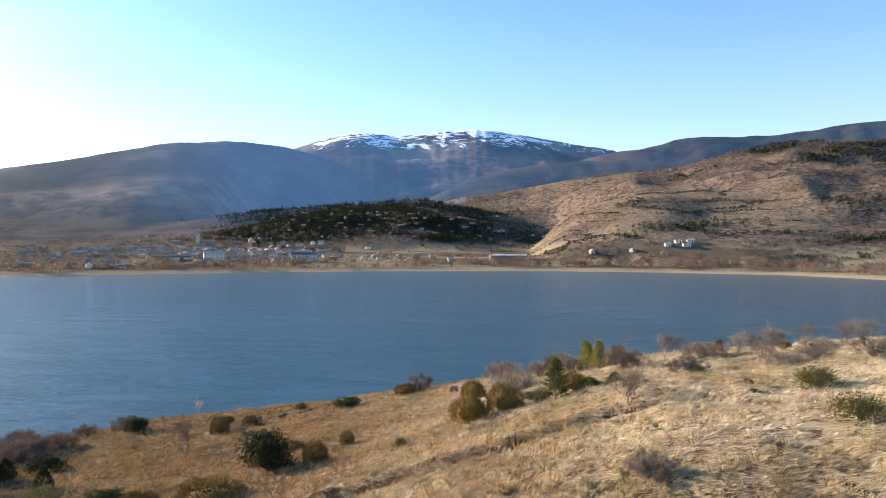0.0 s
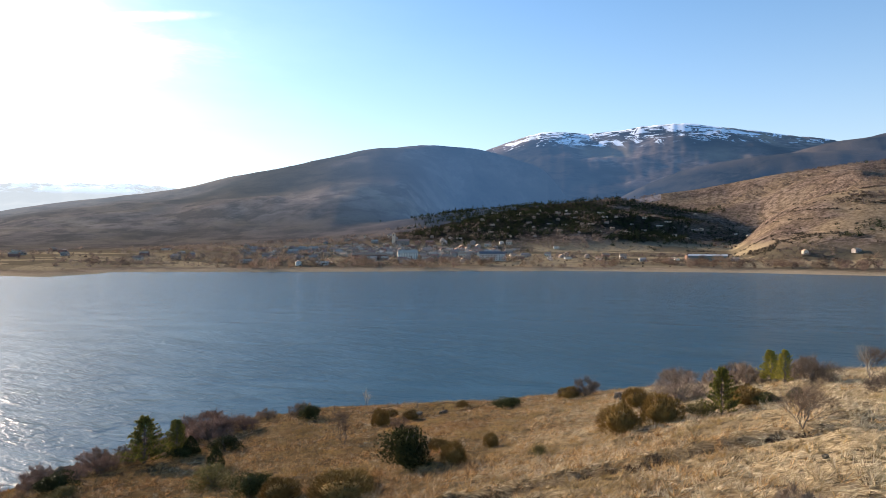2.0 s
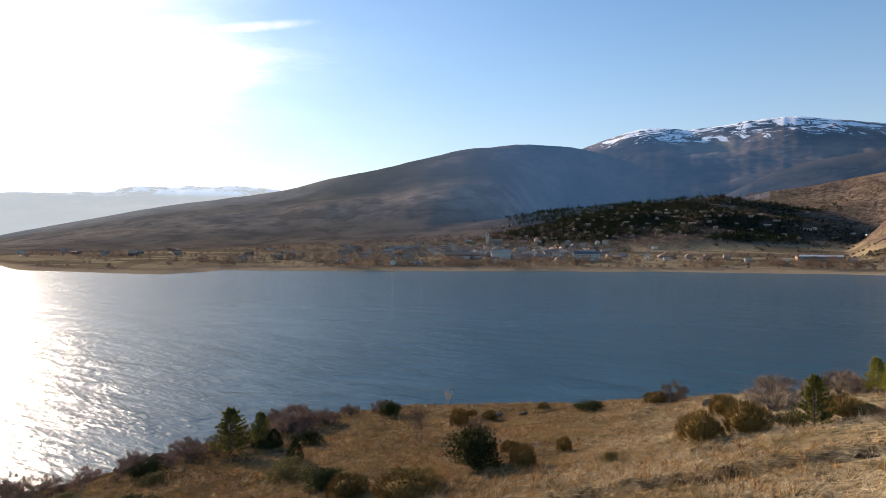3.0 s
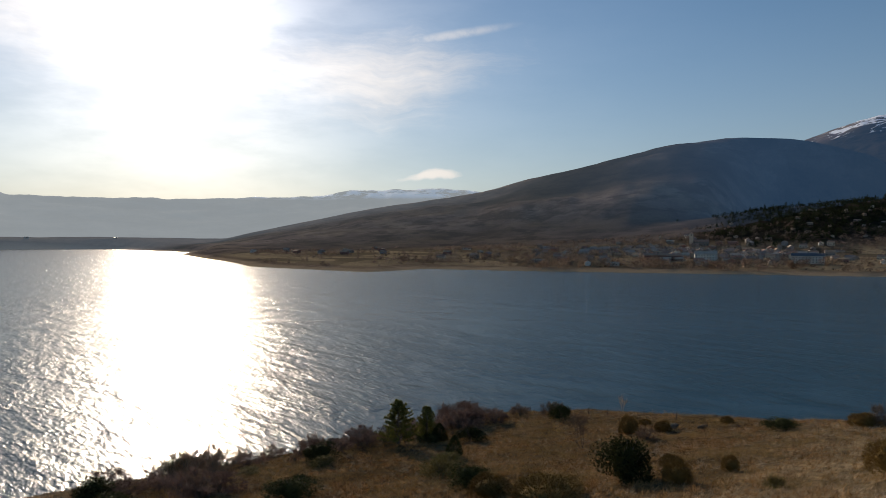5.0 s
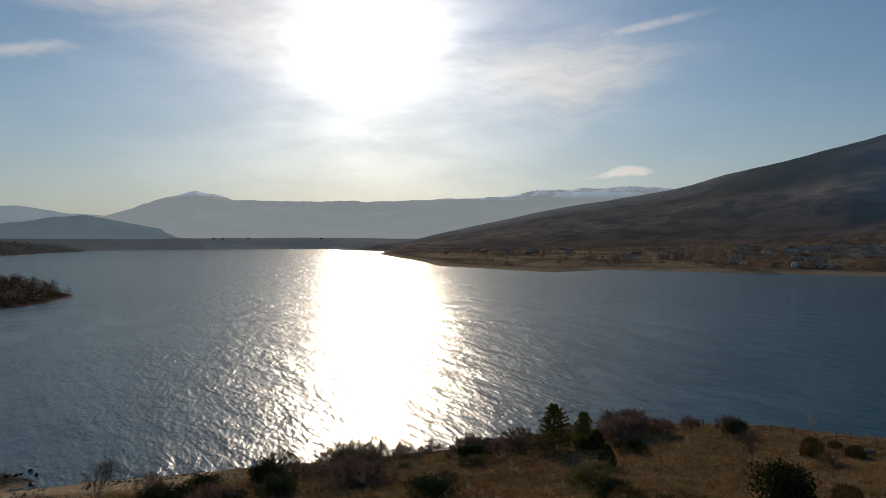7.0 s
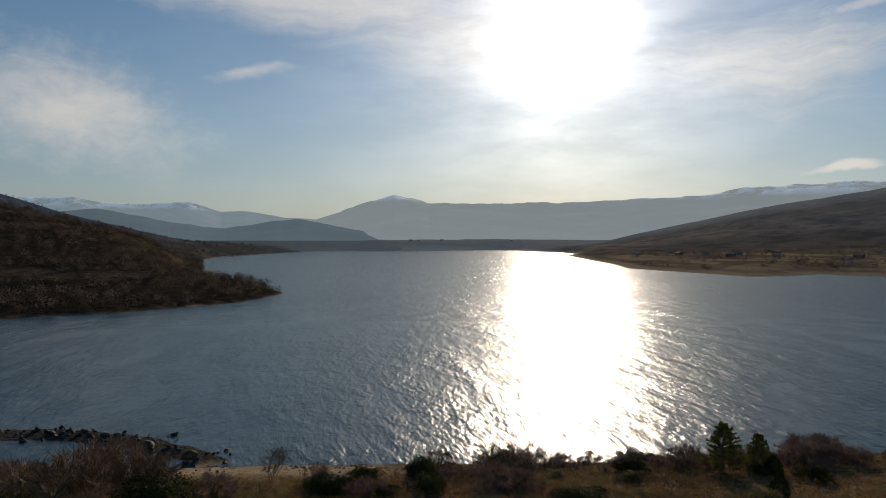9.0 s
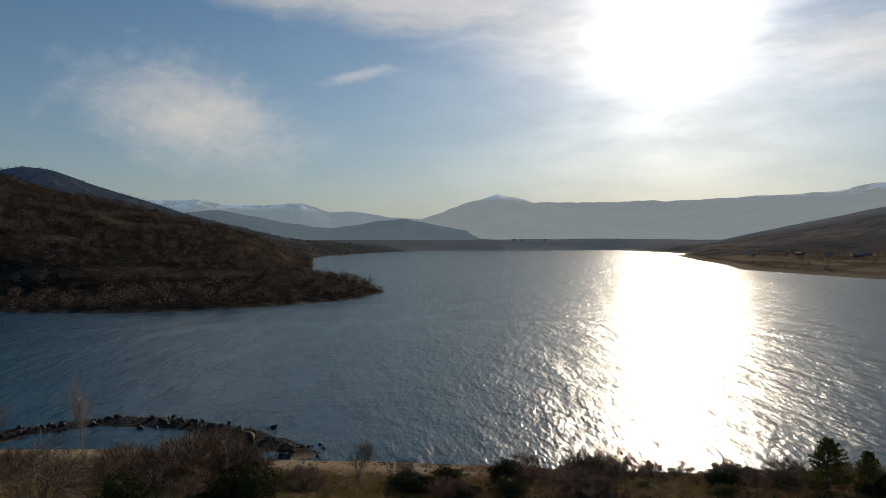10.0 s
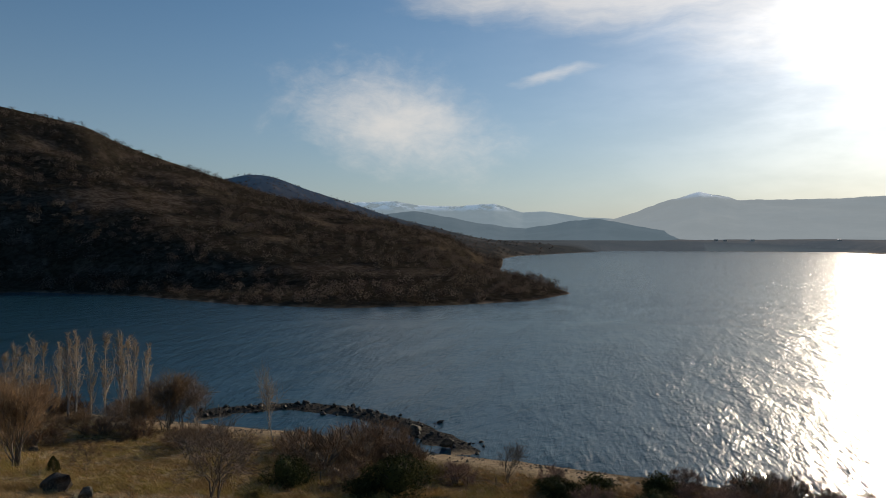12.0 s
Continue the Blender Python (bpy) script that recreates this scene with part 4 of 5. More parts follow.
plant([lambda k=k: make_bare_shrub("leafless_shrub", M_TWIG, 50 + k) for k in range(4)],
      [
       (-13.7, 120.2, 6.6, 3.4), (-3.4, 100.5, 4.6, 3.1), (15.7, 94.3, 6.2, 2), (28.6, 76.9, 4.7, 2), (23.9, 79.4, 4.1, 1.5), (-26.6, 115.2, 4.3, 3.4), (-9, 91.6, 6.5, 3.1), (-6.1, 101.5, 3.6, 2.5),
       (-1.7, 96.1, 4.6, 2.7), (4.8, 84.8, 4.2, 3), (10.4, 71.9, 4.2, 1.9), (20.1, 76.8, 4.6, 1.4), (16.2, 99.4, 5, 1.5), (27.4, 90.4, 4.7, 2), (3.5, 37.4, 2.4, 1.6)],
      "leafless grey-brown shrub with dense fine twigs", "shrub", "leafless shrubs")
plant([lambda k=k: make_bare_shrub("red_twigged_shrub", M_RED_TWIG, 54 + k, 1500, 0.0045) for k in range(4)],
      [
       (-78.3, 18.2, 4.232, 2.87), (-73, 6.4, 5.98, 2.952), (-68.7, 23.7, 5.612, 2.788), (-83.8, 90.1, 9.016, 3.362), (-82.6, 69.4, 4.876, 2.624), (-83.3, 61.6, 4.416, 2.706), (-75.9, 83.7, 8.096, 3.526), (-74.8, 90.1, 4.6, 2.6),
       (-81.5, 86, 5.5, 3.2), (-77.2, 66.3, 4.784, 2.05), (-80.9, 60.5, 4.692, 1.968), (-84.5, 55.9, 4.14, 1.968), (-88.2, 52.5, 3.864, 2.05), (-93, 46.2, 4.6, 2.788), (-65.9, 40.8, 6.256, 2.624), (-77.1, 38.1, 4.324, 1.722),
       (-72.3, 30.9, 2.852, 1.64), (-84.3, 34.1, 6.164, 2.952), (-66.6, 38.8, 7.544, 3.362), (-78.4, 87.5, 7.176, 4.018), (-76.7, 34.3, 5.428, 2.132)],
      "leafless red-brown shrub with dense fine twigs", "shrub", "red-twigged shrubs")
plant([lambda k=k: make_bare_shrub("russet_shrub", M_RUSSET, 60 + k, 1700, 0.0045) for k in range(3)],
      [(-80.8, 42.8, 7.6, 3.9), (-86.5, 47.5, 5.0, 3.4), (-92, -74.5, 6.5, 4.2), (-96.5, -74, 7, 4.6), (-88, -78, 7, 4), (-100.5, -67, 5, 3.6), (-86.5, -83, 8, 4.6), (-99, -61, 5.5, 4), (-93.5, -57, 6, 4.4), (-80.7, -9.8, 12.3, 5.7), (-77.2, -16.6, 8.9, 4.9), (-76.9, -2.1, 8.5, 5.1), (-68.7, -9.3, 11.3, 5.4), (-95.2, -11.2, 9.6, 4.6), (4.3, 92, 3.9, 2.5), (-45.7, 89.5, 3.4, 1.6), (-74.7, -6.8, 6.3, 4.8), (-78.1, -45.1, 5.8, 3.9), (-82.9, -20.1, 6.3, 3.6), (-78.6, -31.7, 5.5, 3.6), (-76.2, -35.8, 5.5, 3.3), (-84.2, -3.7, 5.1, 4.3), (-62, -3.1, 5.5, 3), (-79.2, -52.2, 6.1, 3), (-67.2, -53, 7.5, 4.7), (-87.1, -11.3, 6.1, 4.4)],
      "russet leafless willow shrub near the shore", "shrub", "russet shrubs")
plant([lambda k=k: make_bare_tree("bare_tree", M_BARK, M_TWIG if k % 2 else M_BROWN_TWIG, 70 + k, 2 + k % 2, 0.55 + 0.1 * (k % 2)) for k in range(5)],
      [(10.1, 87.5, 2.9, 3.9), (19.3, 93.5, 3.4, 3.4), (20.9, 93.4, 3.4, 3.7), (24.7, 98.5, 3.8, 4.3), (29.4, 101.1, 3.4, 3.9), (33.7, 99.8, 3.4, 3.9), (35.6, 98.4, 4.1, 4.1), (3.7, 55, 3.7, 3.6), (19.4, 82.7, 3.5, 3.1), (-22.9, 173.9, 4.9, 6.9), (-48.9, 79.9, 4.2, 5.3), (3.8, 58.2, 3.1, 3), (6.9, 87.2, 2.5, 2.1), (24.4, 98.6, 3.7, 3.7), (-51.3, -29.8, 3.5, 4.2), (-76.5, 12.6, 4, 6), (-44.9, -9.7, 8.8, 8.8), (-97, -53.2, 8.1, 11.3)]
      + [(-94.5, -45.4, 4.3, 9), (-4.4, 100.4, 2, 3.6), (-96.3, -56.3, 6.8, 9.1), (-90.9, -46.4, 7.4, 11.1), (-86.9, -46.7, 5.2, 8.3), (-85.8, -55.8, 6.4, 6.4), (-72.6, -32.2, 5.2, 4.4), (-68.9, -50.8, 3.8, 3.8), (-65.1, -18.7, 4.6, 4.6), (-68.7, -29.9, 4.9, 5.7)],
      "small leafless tree with spreading grey branches", "tree", "leafless trees")
plant([lambda k=k: make_poplar("poplar", M_PALE_BARK, M_PALE_TWIG, 80 + k) for k in range(4)],
      [(-92.7, -69.7, 2.8, 15.9), (-99.3, -69.4, 3.7, 15.4), (-96.3, -62.9, 3.3, 16.6), (-97.9, -71.1, 2.7, 14.9), (-94.5, -75.2, 2.7, 13.7), (-93.2, -77.8, 2.7, 13.1), (-94.5, -83.1, 3, 11.9), (-101.4, -64.1, 2.7, 14.8), (-101.8, -61.6, 2.6, 13.9), (-90.6, -83.5, 3, 11.2), (-88.2, -86.1, 3, 11.3), (-90.8, -77.3, 3.2, 14.3), (-93.3, -72.1, 2.9, 15.4), (-95.7, -60.9, 2.8, 14.8), (-89, -79.8, 3.2, 13.7)],
      "tall slender leafless poplar with pale trunk", "tree", "poplars by the inlet")
plant([lambda k=k: make_bare_tree("willow", M_BARK, M_WILLOW, 190 + k, 5, 0.5, 0.12, 3, 4, 0.0021) for k in range(3)], [(-48.7, -36.7, 9.7, 11.5), (-88, -46.5, 10.4, 11.4), (-81.6, -46.3, 8, 8), (-72.8, -58.8, 10.1, 10.6), (-56, -48.4, 10.2, 11.9), (-78.2, -54.5, 7.1, 5.1)],
      "tall orange-brown leafless willow with dense upright twigs", "tree", "willows by the inlet")
plant([lambda k=k: make_bare_tree("sapling", M_PALE_BARK, M_PALE_TWIG, 90 + k, 2, 0.35, 0.2, 3, 3) for k in range(2)], [(-86.5, -26.5, 5.7, 14.1), (-65.5, 111.4, 1.7, 4.2), (10, 87.5, 2.5, 3.7), (-76.7, -33.4, 1.8, 5.4)],
      "pale leafless sapling on the bank", "tree", "saplings")
plant([lambda k=k: make_pine("dark_pine", 100 + k, M_DARK_NEEDLE) for k in range(2)], [(-73.2, 69.7, 5.2, 6.4), (-71.9, 73.8, 3.6, 5.1), (-2.5, 70.7, 2.8, 4.3)],
      "dense dark green pine on the bank", "pine tree", "dark pines")
plant([lambda k=k: make_pine("young_pine", 102 + k, M_NEEDLE) for k in range(2)], [(0.7, 94.3, 2.5, 3.8), (2.2, 91.1, 2.1, 3.8)],
      "young yellow-green pine on the bank", "pine tree", "young pines")



def shore_belt(count, seed, y0, y1, d0, d1, gap):
    """Spots for a thicket along the near waterline, with a width and height for each."""
    r = random.Random(seed)
    got = []
    for _ in range(count * 40):
        x, y = r.uniform(-100, -55), r.uniform(y0, y1)
        d = float(shore_distance(np.array([x]), np.array([y]))[0])
        if d0 < d < d1 and all((x - a) ** 2 + (y - b) ** 2 > gap * gap for a, b, *_ in got):
            w = r.uniform(2.0, 4.6)
            got.append((round(x, 1), round(y, 1), w, w * r.uniform(0.4, 0.7)))
        if len(got) == count:
            break
    return got


plant([lambda k=k: make_bare_shrub("bramble_thicket", M_RUSSET if k % 2 else M_RED_TWIG, 150 + k, 850, 0.0062) for k in range(4)], shore_belt(44, 9, 30, 104, 1.5, 13, 2.4),
      "dark tangled bramble and willow thicket at the waterline", "shrub", "shore thickets")
plant([lambda k=k: make_evergreen("shore_bush", M_OLIVE_LEAF if k % 2 else M_DARK_LEAF, 160 + k, 2200, 0.027, 400) for k in range(3)], shore_belt(8, 12, 18, 80, 12, 34, 6.0),
      "dark green bush behind the shore thicket", "bush", "shore bushes")
rr = random.Random(44)
ditch = []
for k in range(84):
    u, v = rr.uniform(-10, 18), rr.gauss(0.2, 0.35)
    w = rr.uniform(0.6, 1.5)
    ditch.append((-12.0 + u * DITCH[0] - v * DITCH[1], 48.5 + u * DITCH[1] + v * DITCH[0], w, w * rr.uniform(0.35, 0.6)))
plant([lambda k=k: make_bare_shrub("heather_clump", M_HEATHER, 180 + k, 170, 0.02) for k in range(3)], ditch,
      "dark dead heather clump along the old ditch", "shrub", "heather clumps")
plant([lambda k=k: make_bare_tree("headland_tree", M_BARK, M_TWIG, 170 + k, 2, 0.6, 0.05) for k in range(3)], [(-470, -24, 6, 4.5), (-492, -33, 8, 6), (-500, -34, 6, 7), (-520, -42, 11, 9), (-545, -50, 8, 7), (-560, -58, 9, 9), (-452, -18, 4, 3.5)],
      "leafless tree on the rocky headland point", "tree", "headland trees")


# ---- rocks, fence ----
def rock_mesh(seed, fine=2, mat=None):
    bm = bmesh.new()
    bmesh.ops.create_icosphere(bm, subdivisions=fine, radius=0.5)
    rng = random.Random(seed)
    cuts = [(Vector((rng.gauss(0, 1), rng.gauss(0, 1), rng.gauss(0, 0.8))).normalized(), rng.uniform(0.2, 0.36)) for _ in range(9)]
    shift = Vector((seed * 3.1, seed, 0))
    for v in bm.verts:
        v.co *= 1 + 0.35 * noise.noise(v.co * 2.2 + shift)
        for c, cut in cuts:
            over = v.co.dot(c) - cut
            if over > 0:
                v.co -= c * over * 0.95
        v.co *= 1 + 0.16 * noise.noise(v.co * 7 + shift)
    me = bpy.data.meshes.new("rock")
    bm.to_mesh(me)
    bm.free()
    me.materials.append(mat or M_ROCK)
    return me


ROCKS = [rock_mesh(k, 3) for k in range(5)]
WET_ROCKS = [rock_mesh(20 + k, 2, M_WET_ROCK) for k in range(7)]
rng = random.Random(5)
for i, (x, y, wide, high) in enumerate([(9, 54.8, 0.9, 0.5), (13.1, 59.1, 0.9, 0.5), (4.6, 45.8, 0.5, 0.3), (12.6, 55.5, 0.7, 0.4), (-81.3, 63.9, 2.9, 1.9), (-18.5, 102.6, 2.4, 1.1), (-40.3, -23.1, 3.5, 2.1), (-39.1, -18.3, 2.1, 1.3), (-104.3, -8.8, 3.7, 2.2), (-97.8, -1.4, 2.5, 1.9), (-64.1, -50, 1.6, 0.7), (-46.8, 104.7, 1.8, 0.7), (-50.1, 102.2, 2.7, 0.7)]):
    ob = tagged(new("boulder", ROCKS[i % 5]), "grey lichened granite boulder among dry grass", "rock", "boulders")
    ob.matrix_basis = pose(x, y, max(ground_z(x, y), -0.2) + high * 0.25, rng.uniform(-15, 15), rng.uniform(-15, 15), rng.uniform(0, 360)) @ Matrix.Diagonal((wide, wide * 0.8, high * 1.1, 1))

breakwater = tagged(empty("rock_bank", -112, -30, 0), "line of dark wet boulders along the inlet", "rocks")
line = BAR
for k in range(300):
    f = rng.random() * (len(line) - 1)
    i = int(f)
    f -= i
    x = line[i][0] * (1 - f) + line[i + 1][0] * f + rng.gauss(0, 2.3)
    y = line[i][1] * (1 - f) + line[i + 1][1] * f + rng.gauss(0, 2.0)
    s = 0.26 + 1.1 * rng.random() ** 3.2
    ob = new("rock", WET_ROCKS[k % 7])
    ob.parent = breakwater
    ob.matrix_basis = Matrix.Translation((112, 30, 0)) @ pose(x, y, max(ground_z(x, y), -0.3) + 0.22 * s, rng.uniform(-30, 30), rng.uniform(-30, 30), rng.uniform(0, 360)) @ Matrix.Diagonal((s * 1.2, s, s * 0.85, 1))


g = np.random.default_rng(61)
bx, by = g.uniform(-104, -62, 26000), g.uniform(-60, 34, 26000)
bd = shore_distance(bx, by)
lie = (bd > 0.3) & (bd < 13) & (g.random(len(bx)) < 0.5 * sstep(13, 2, bd)) & (vnoise(bx / 4, by / 4, 62) > 0.42)
bx, by = bx[lie][:1500], by[lie][:1500]
bz = height(bx, by)[0]
stone_v = np.array([(1, 0, 0), (0.2, 0.9, 0), (-0.9, 0.35, 0), (-0.5, -0.8, 0), (0.55, -0.75, 0), (0.1, 0.05, 0.8)])
stone_f = np.array([(i, (i + 1) % 5, 5) for i in range(5)])
ss = 0.07 + 0.3 * g.random(len(bx)) ** 3
turn = g.random(len(bx)) * 6.283
shape = stone_v[None] * (ss[:, None, None] * g.uniform(0.6, 1.3, (len(bx), 6, 1)))
sx, sy = shape[..., 0] * np.cos(turn)[:, None] - shape[..., 1] * np.sin(turn)[:, None], shape[..., 0] * np.sin(turn)[:, None] + shape[..., 1] * np.cos(turn)[:, None]
V = np.stack([sx + bx[:, None], sy + by[:, None], shape[..., 2] + bz[:, None] - 0.02], -1).reshape(-1, 3)
me = mesh_from("beach_stones", V, (stone_f[None] + 6 * np.arange(len(bx))[:, None, None]).reshape(-1, 3), smooth=False)
me.materials.append(M_ROCK)
tagged(new("beach_stones", me), "scattered grey stones on the narrow sandy beach", "stones", kind="stuff")


def fence(places, label):
    thing = tagged(empty("fence"), label, "fence")
    me = None
    tops = []
    for x, y in places:
        z = ground_z(x, y)
        if me is None:
            me = mesh_from("post", *tubes([([[0, 0, -0.3], [0.01, 0, 0.6], [0, 0.01, 1.15], [0, 0.01, 1.25]], [0.07, 0.066, 0.062, 0.03])], 7))
        ob = part("post", me, M_WOODPOST, thing)
        ob.location = (x, y, z)
        tops.append(Vector((x, y, z)))
    for a, b in zip(tops, tops[1:]):
        for h in (0.45, 0.8, 1.1):
            sag = (a + b) / 2 + Vector((0, 0, h - 0.03))
            part("wire", mesh_from("wire", *tubes([([a + Vector((0, 0, h)), sag, b + Vector((0, 0, h))], [0.008] * 3)], 3)), M_WIRE, thing)


posts = [(-79.7, 99.5), (-79.7, 103.5), (-77.8, 104.9), (-75.3, 107.2), (-70.5, 108.4), (-67, 109.1), (-60.2, 109.8), (-59, 111.1), (-55.1, 111.2), (-61.5, -8.1), (-62.1, -6.8), (-62.8, -5.7), (-71.6, 8.4), (-74.3, 11.4)]
fence(posts[:9], "weathered wooden post and wire fence along the bank")
fence(posts[9:], "short run of old fence posts above the beach")


# ---- dry grass ----
def near_points(count, seed, r0, r1, az0=-26, az1=143):
    g = np.random.default_rng(seed)
    r = np.sqrt(r0 ** 2 + (r1 ** 2 - r0 ** 2) * g.random(count) ** 1.35)
    a = np.radians(az0 + (az1 - az0) * g.random(count))
    x, y = HUB[0] - r * np.sin(a), HUB[1] + r * np.cos(a)
    d = shore_distance(x, y)
    z, near = height(x, y, d)
    keep = (d > 3) & (near > 0.5)
    return np.stack([x, y, z], 1)[keep], d[keep], g


def tufts(count, seed, r0, r1, n_bl, mat, name, label, pick, size, upright, az0=-26):
    """Tufts of dry blades, laid over by the wind, joined."""
    at, d, g = near_points(count, seed, r0, r1, az0)
    thick = vnoise(at[:, 0] / 2.6, at[:, 1] / 2.6, 31) + 0.5 * vnoise(at[:, 0] / 0.8, at[:, 1] / 0.8, 32)
    keep = (thick > 0.56) & (track_distance(at[:, 0], at[:, 1]) > 1.7) & (g.random(len(at)) < np.where(at[:, 1] < 26, sstep(9, 20, d), 1) * pick(at))
    at = at[keep]
    base = np.repeat(at, n_bl, 0) + g.normal(size=(len(at) * n_bl, 3)) * [0.15, 0.15, 0.0] - [0, 0, 0.03]
    long = size * (0.55 + 0.8 * g.random(len(base))) * np.repeat((0.6 + 0.7 * g.random(len(at))) * (0.55 + 0.75 * thick[keep]), n_bl)
    lay = unit(np.array([0.80, -0.45, upright]) + g.normal(size=(len(base), 3)) * [0.6, 0.6, 0.35])
    lay[:, 2] = np.abs(lay[:, 2])
    side = unit(np.cross(lay, g.normal(size=base.shape))) * (0.008 + 0.012 * g.random((len(base), 1)))
    V = np.stack([base - side, base + side, base + lay * long[:, None]], 1).reshape(-1, 3)
    me = mesh_from(name, V, np.arange(len(V)).reshape(-1, 3), smooth=False)
    me.materials.append(mat)
    return tagged(new(name, me), label, "grass", kind="stuff")


def russet_share(p):
    return (0.55 + 0.45 * sstep(-14, 16, p[:, 1])) * sstep(4, -30, p[:, 0] + 0.25 * (p[:, 1] - 60) + 26 * fbm(p[:, 0] / 18, p[:, 1] / 18, 3, 27))


tufts(62000, 7, 16, 150, 10, M_STRAW, "dry_grass", "pale wind-combed dry winter grass", lambda p: 1 - 0.4 * russet_share(p), 0.52, 0.55)
tufts(31000, 9, 62, 140, 8, M_OLIVE_GRASS, "olive_grass", "yellow-olive rough grass above the inlet", lambda p: np.ones(len(p)), 0.7, 1.0, 84)
tufts(80000, 8, 16, 150, 9, M_BRACKEN, "bracken_litter", "russet dead bracken and coarse grass", lambda p: russet_share(p), 0.5, 1.6)


def tussocks(count, seed, n_bl, mat, name, label, pick, tall=1.0, loose=0.12, blade=0.010):
    """Arching tussocks that stand out of the grass and shade it."""
    at, d, g = near_points(count, seed, 18, 125)
    wide = vnoise(at[:, 0] / 6, at[:, 1] / 6, 41)
    keep = (wide > 0.35) & (g.random(len(at)) < pick(at)) & (d > 12)
    at = at[keep]
    k = len(at)
    ang = g.random((k, n_bl)) * 6.283
    grow_s = (0.35 + 0.75 * g.random((k, 1)) ** 1.3)
    ring = loose * (0.4 + 1.2 * g.random((k, n_bl))) * grow_s
    base = np.repeat(at, n_bl, 0) + np.stack([np.cos(ang) * ring, np.sin(ang) * ring, ang * 0 - 0.03], -1).reshape(-1, 3)
    out = np.stack([np.cos(ang), np.sin(ang), 0.4 + 1.1 * g.random((k, n_bl))], -1) + np.array([0.55, -0.3, 0])
    tip = base + (unit(out) * (tall * grow_s * (0.45 + 0.5 * g.random((k, n_bl))))[..., None]).reshape(-1, 3)
    side = unit(np.cross(tip - base, g.normal(size=base.shape))) * blade
    V = np.stack([base - side, base + side, tip], 1).reshape(-1, 3)
    me = mesh_from(name, V, np.arange(len(V)).reshape(-1, 3), smooth=False)
    me.materials.append(mat)
    return tagged(new(name, me), label, "grass", kind="stuff")


tussocks(11000, 14, 30, M_STRAW, "straw_tussock", "bleached arching grass tussocks", lambda p: 1 - 0.5 * russet_share(p), 1.05, 0.18, 0.014)
tussocks(14000, 15, 22, M_BRACKEN, "brown_tussock", "brown dead fern and heath tussocks", lambda p: 0.1 + 0.9 * russet_share(p), 1.15, 0.2, 0.021)
tussocks(6000, 16, 22, M_DARK_TUFT, "heath_tussock", "small dark olive-brown heath tufts in the grass", lambda p: 0.75 + 0 * p[:, 0], 0.6, 0.26, 0.013)


# ---- far vegetation ----
def scatter(name, pts, wide, high, n, mat, label, seed, shape="round", leaf=0.16):
    """Many far crowns of loose clumps, one object."""
    g = np.random.default_rng(seed)
    k = len(pts)
    u = unit(g.normal(size=(k, n, 3))) * (g.random((k, n, 1)) ** 0.4)
    if shape == "cone":
        h = g.random((k, n)) ** 1.5
        a = g.random((k, n)) * 6.283
        r = 0.5 * (1 - h) * (0.5 + 0.5 * g.random((k, n)))
        u = np.stack([np.cos(a) * r, np.sin(a) * r, h], -1)
    else:
        u = u * [0.5, 0.5, 0.5] + [0, 0, 0.5]
    s = np.stack([wide, wide, high], -1)[:, None]
    p = (pts[:, None] + u * s).reshape(-1, 3)
    size = (np.repeat(leaf * (wide + high) / 2, n) * (0.6 + 0.8 * g.random(k * n)))[:, None]
    out = unit((u - [0, 0, 0.42]).reshape(-1, 3) + g.normal(size=(len(p), 3)) * 0.16)
    e1 = unit(np.cross(out, g.normal(size=out.shape)))
    e2 = np.cross(out, e1)
    turn = g.random((len(p), 1)) * 2.09 + np.array([0, 2.09, 4.19])
    tri = p[:, None] + (e1[:, None] * np.cos(turn)[..., None] + e2[:, None] * np.sin(turn)[..., None]) * size[:, None] * 1.1
    me = mesh_from(name, tri.reshape(-1, 3), np.arange(len(p) * 3).reshape(-1, 3), smooth=False)
    set_attribute(me, "crown", np.repeat(g.random(k), n * 3))
    me.materials.append(mat)
    return tagged(new(name, me), label, "trees", kind="stuff")


def crown_material(name, a, b, through=0.4):
    """Far woods: each crown has its own tone, each twig a little."""
    m, n = material(name)
    own = n.add("ShaderNodeAttribute", attribute_name="crown").outputs["Fac"]
    isl = n.add("ShaderNodeNewGeometry").outputs["Random Per Island"]
    tone = n.math("ADD", n.math("MULTIPLY", own, 0.7), n.math("MULTIPLY", isl, 0.3))
    col = n.mix(n.ramp(tone, 0.1, 0.9), (*a, 1), (*b, 1))
    col = n.add("ShaderNodeHueSaturation", {"Color": col, "Hue": n.ramp(n.noise(world_pos(n), 0.03, 3.0), 0.3, 0.7, 0.485, 0.515)}).outputs[0]
    d = n.add("ShaderNodeBsdfDiffuse", {"Color": col})
    tr = n.add("ShaderNodeBsdfTranslucent", {"Color": col})
    n.add("ShaderNodeOutputMaterial", {0: n.add("ShaderNodeMixShader", {0: through, 1: d.outputs[0], 2: tr.outputs[0]}).outputs[0]})
    return m


def far_points(count, seed, az0, az1, r0, r1):
    g = np.random.default_rng(seed)
    a, r = np.radians(g.uniform(az0, az1, count)), np.sqrt(g.uniform(r0 * r0, r1 * r1, count))
    x, y = HUB[0] - r * np.sin(a), HUB[1] + r * np.cos(a)
    d = shore_distance(x, y)
    z, near = height(x, y, d)
    ok = (d > 2) & (near < 0.5)
    return np.stack([x, y, z - 0.3], 1)[ok], d[ok], np.degrees(a)[ok], r[ok], g


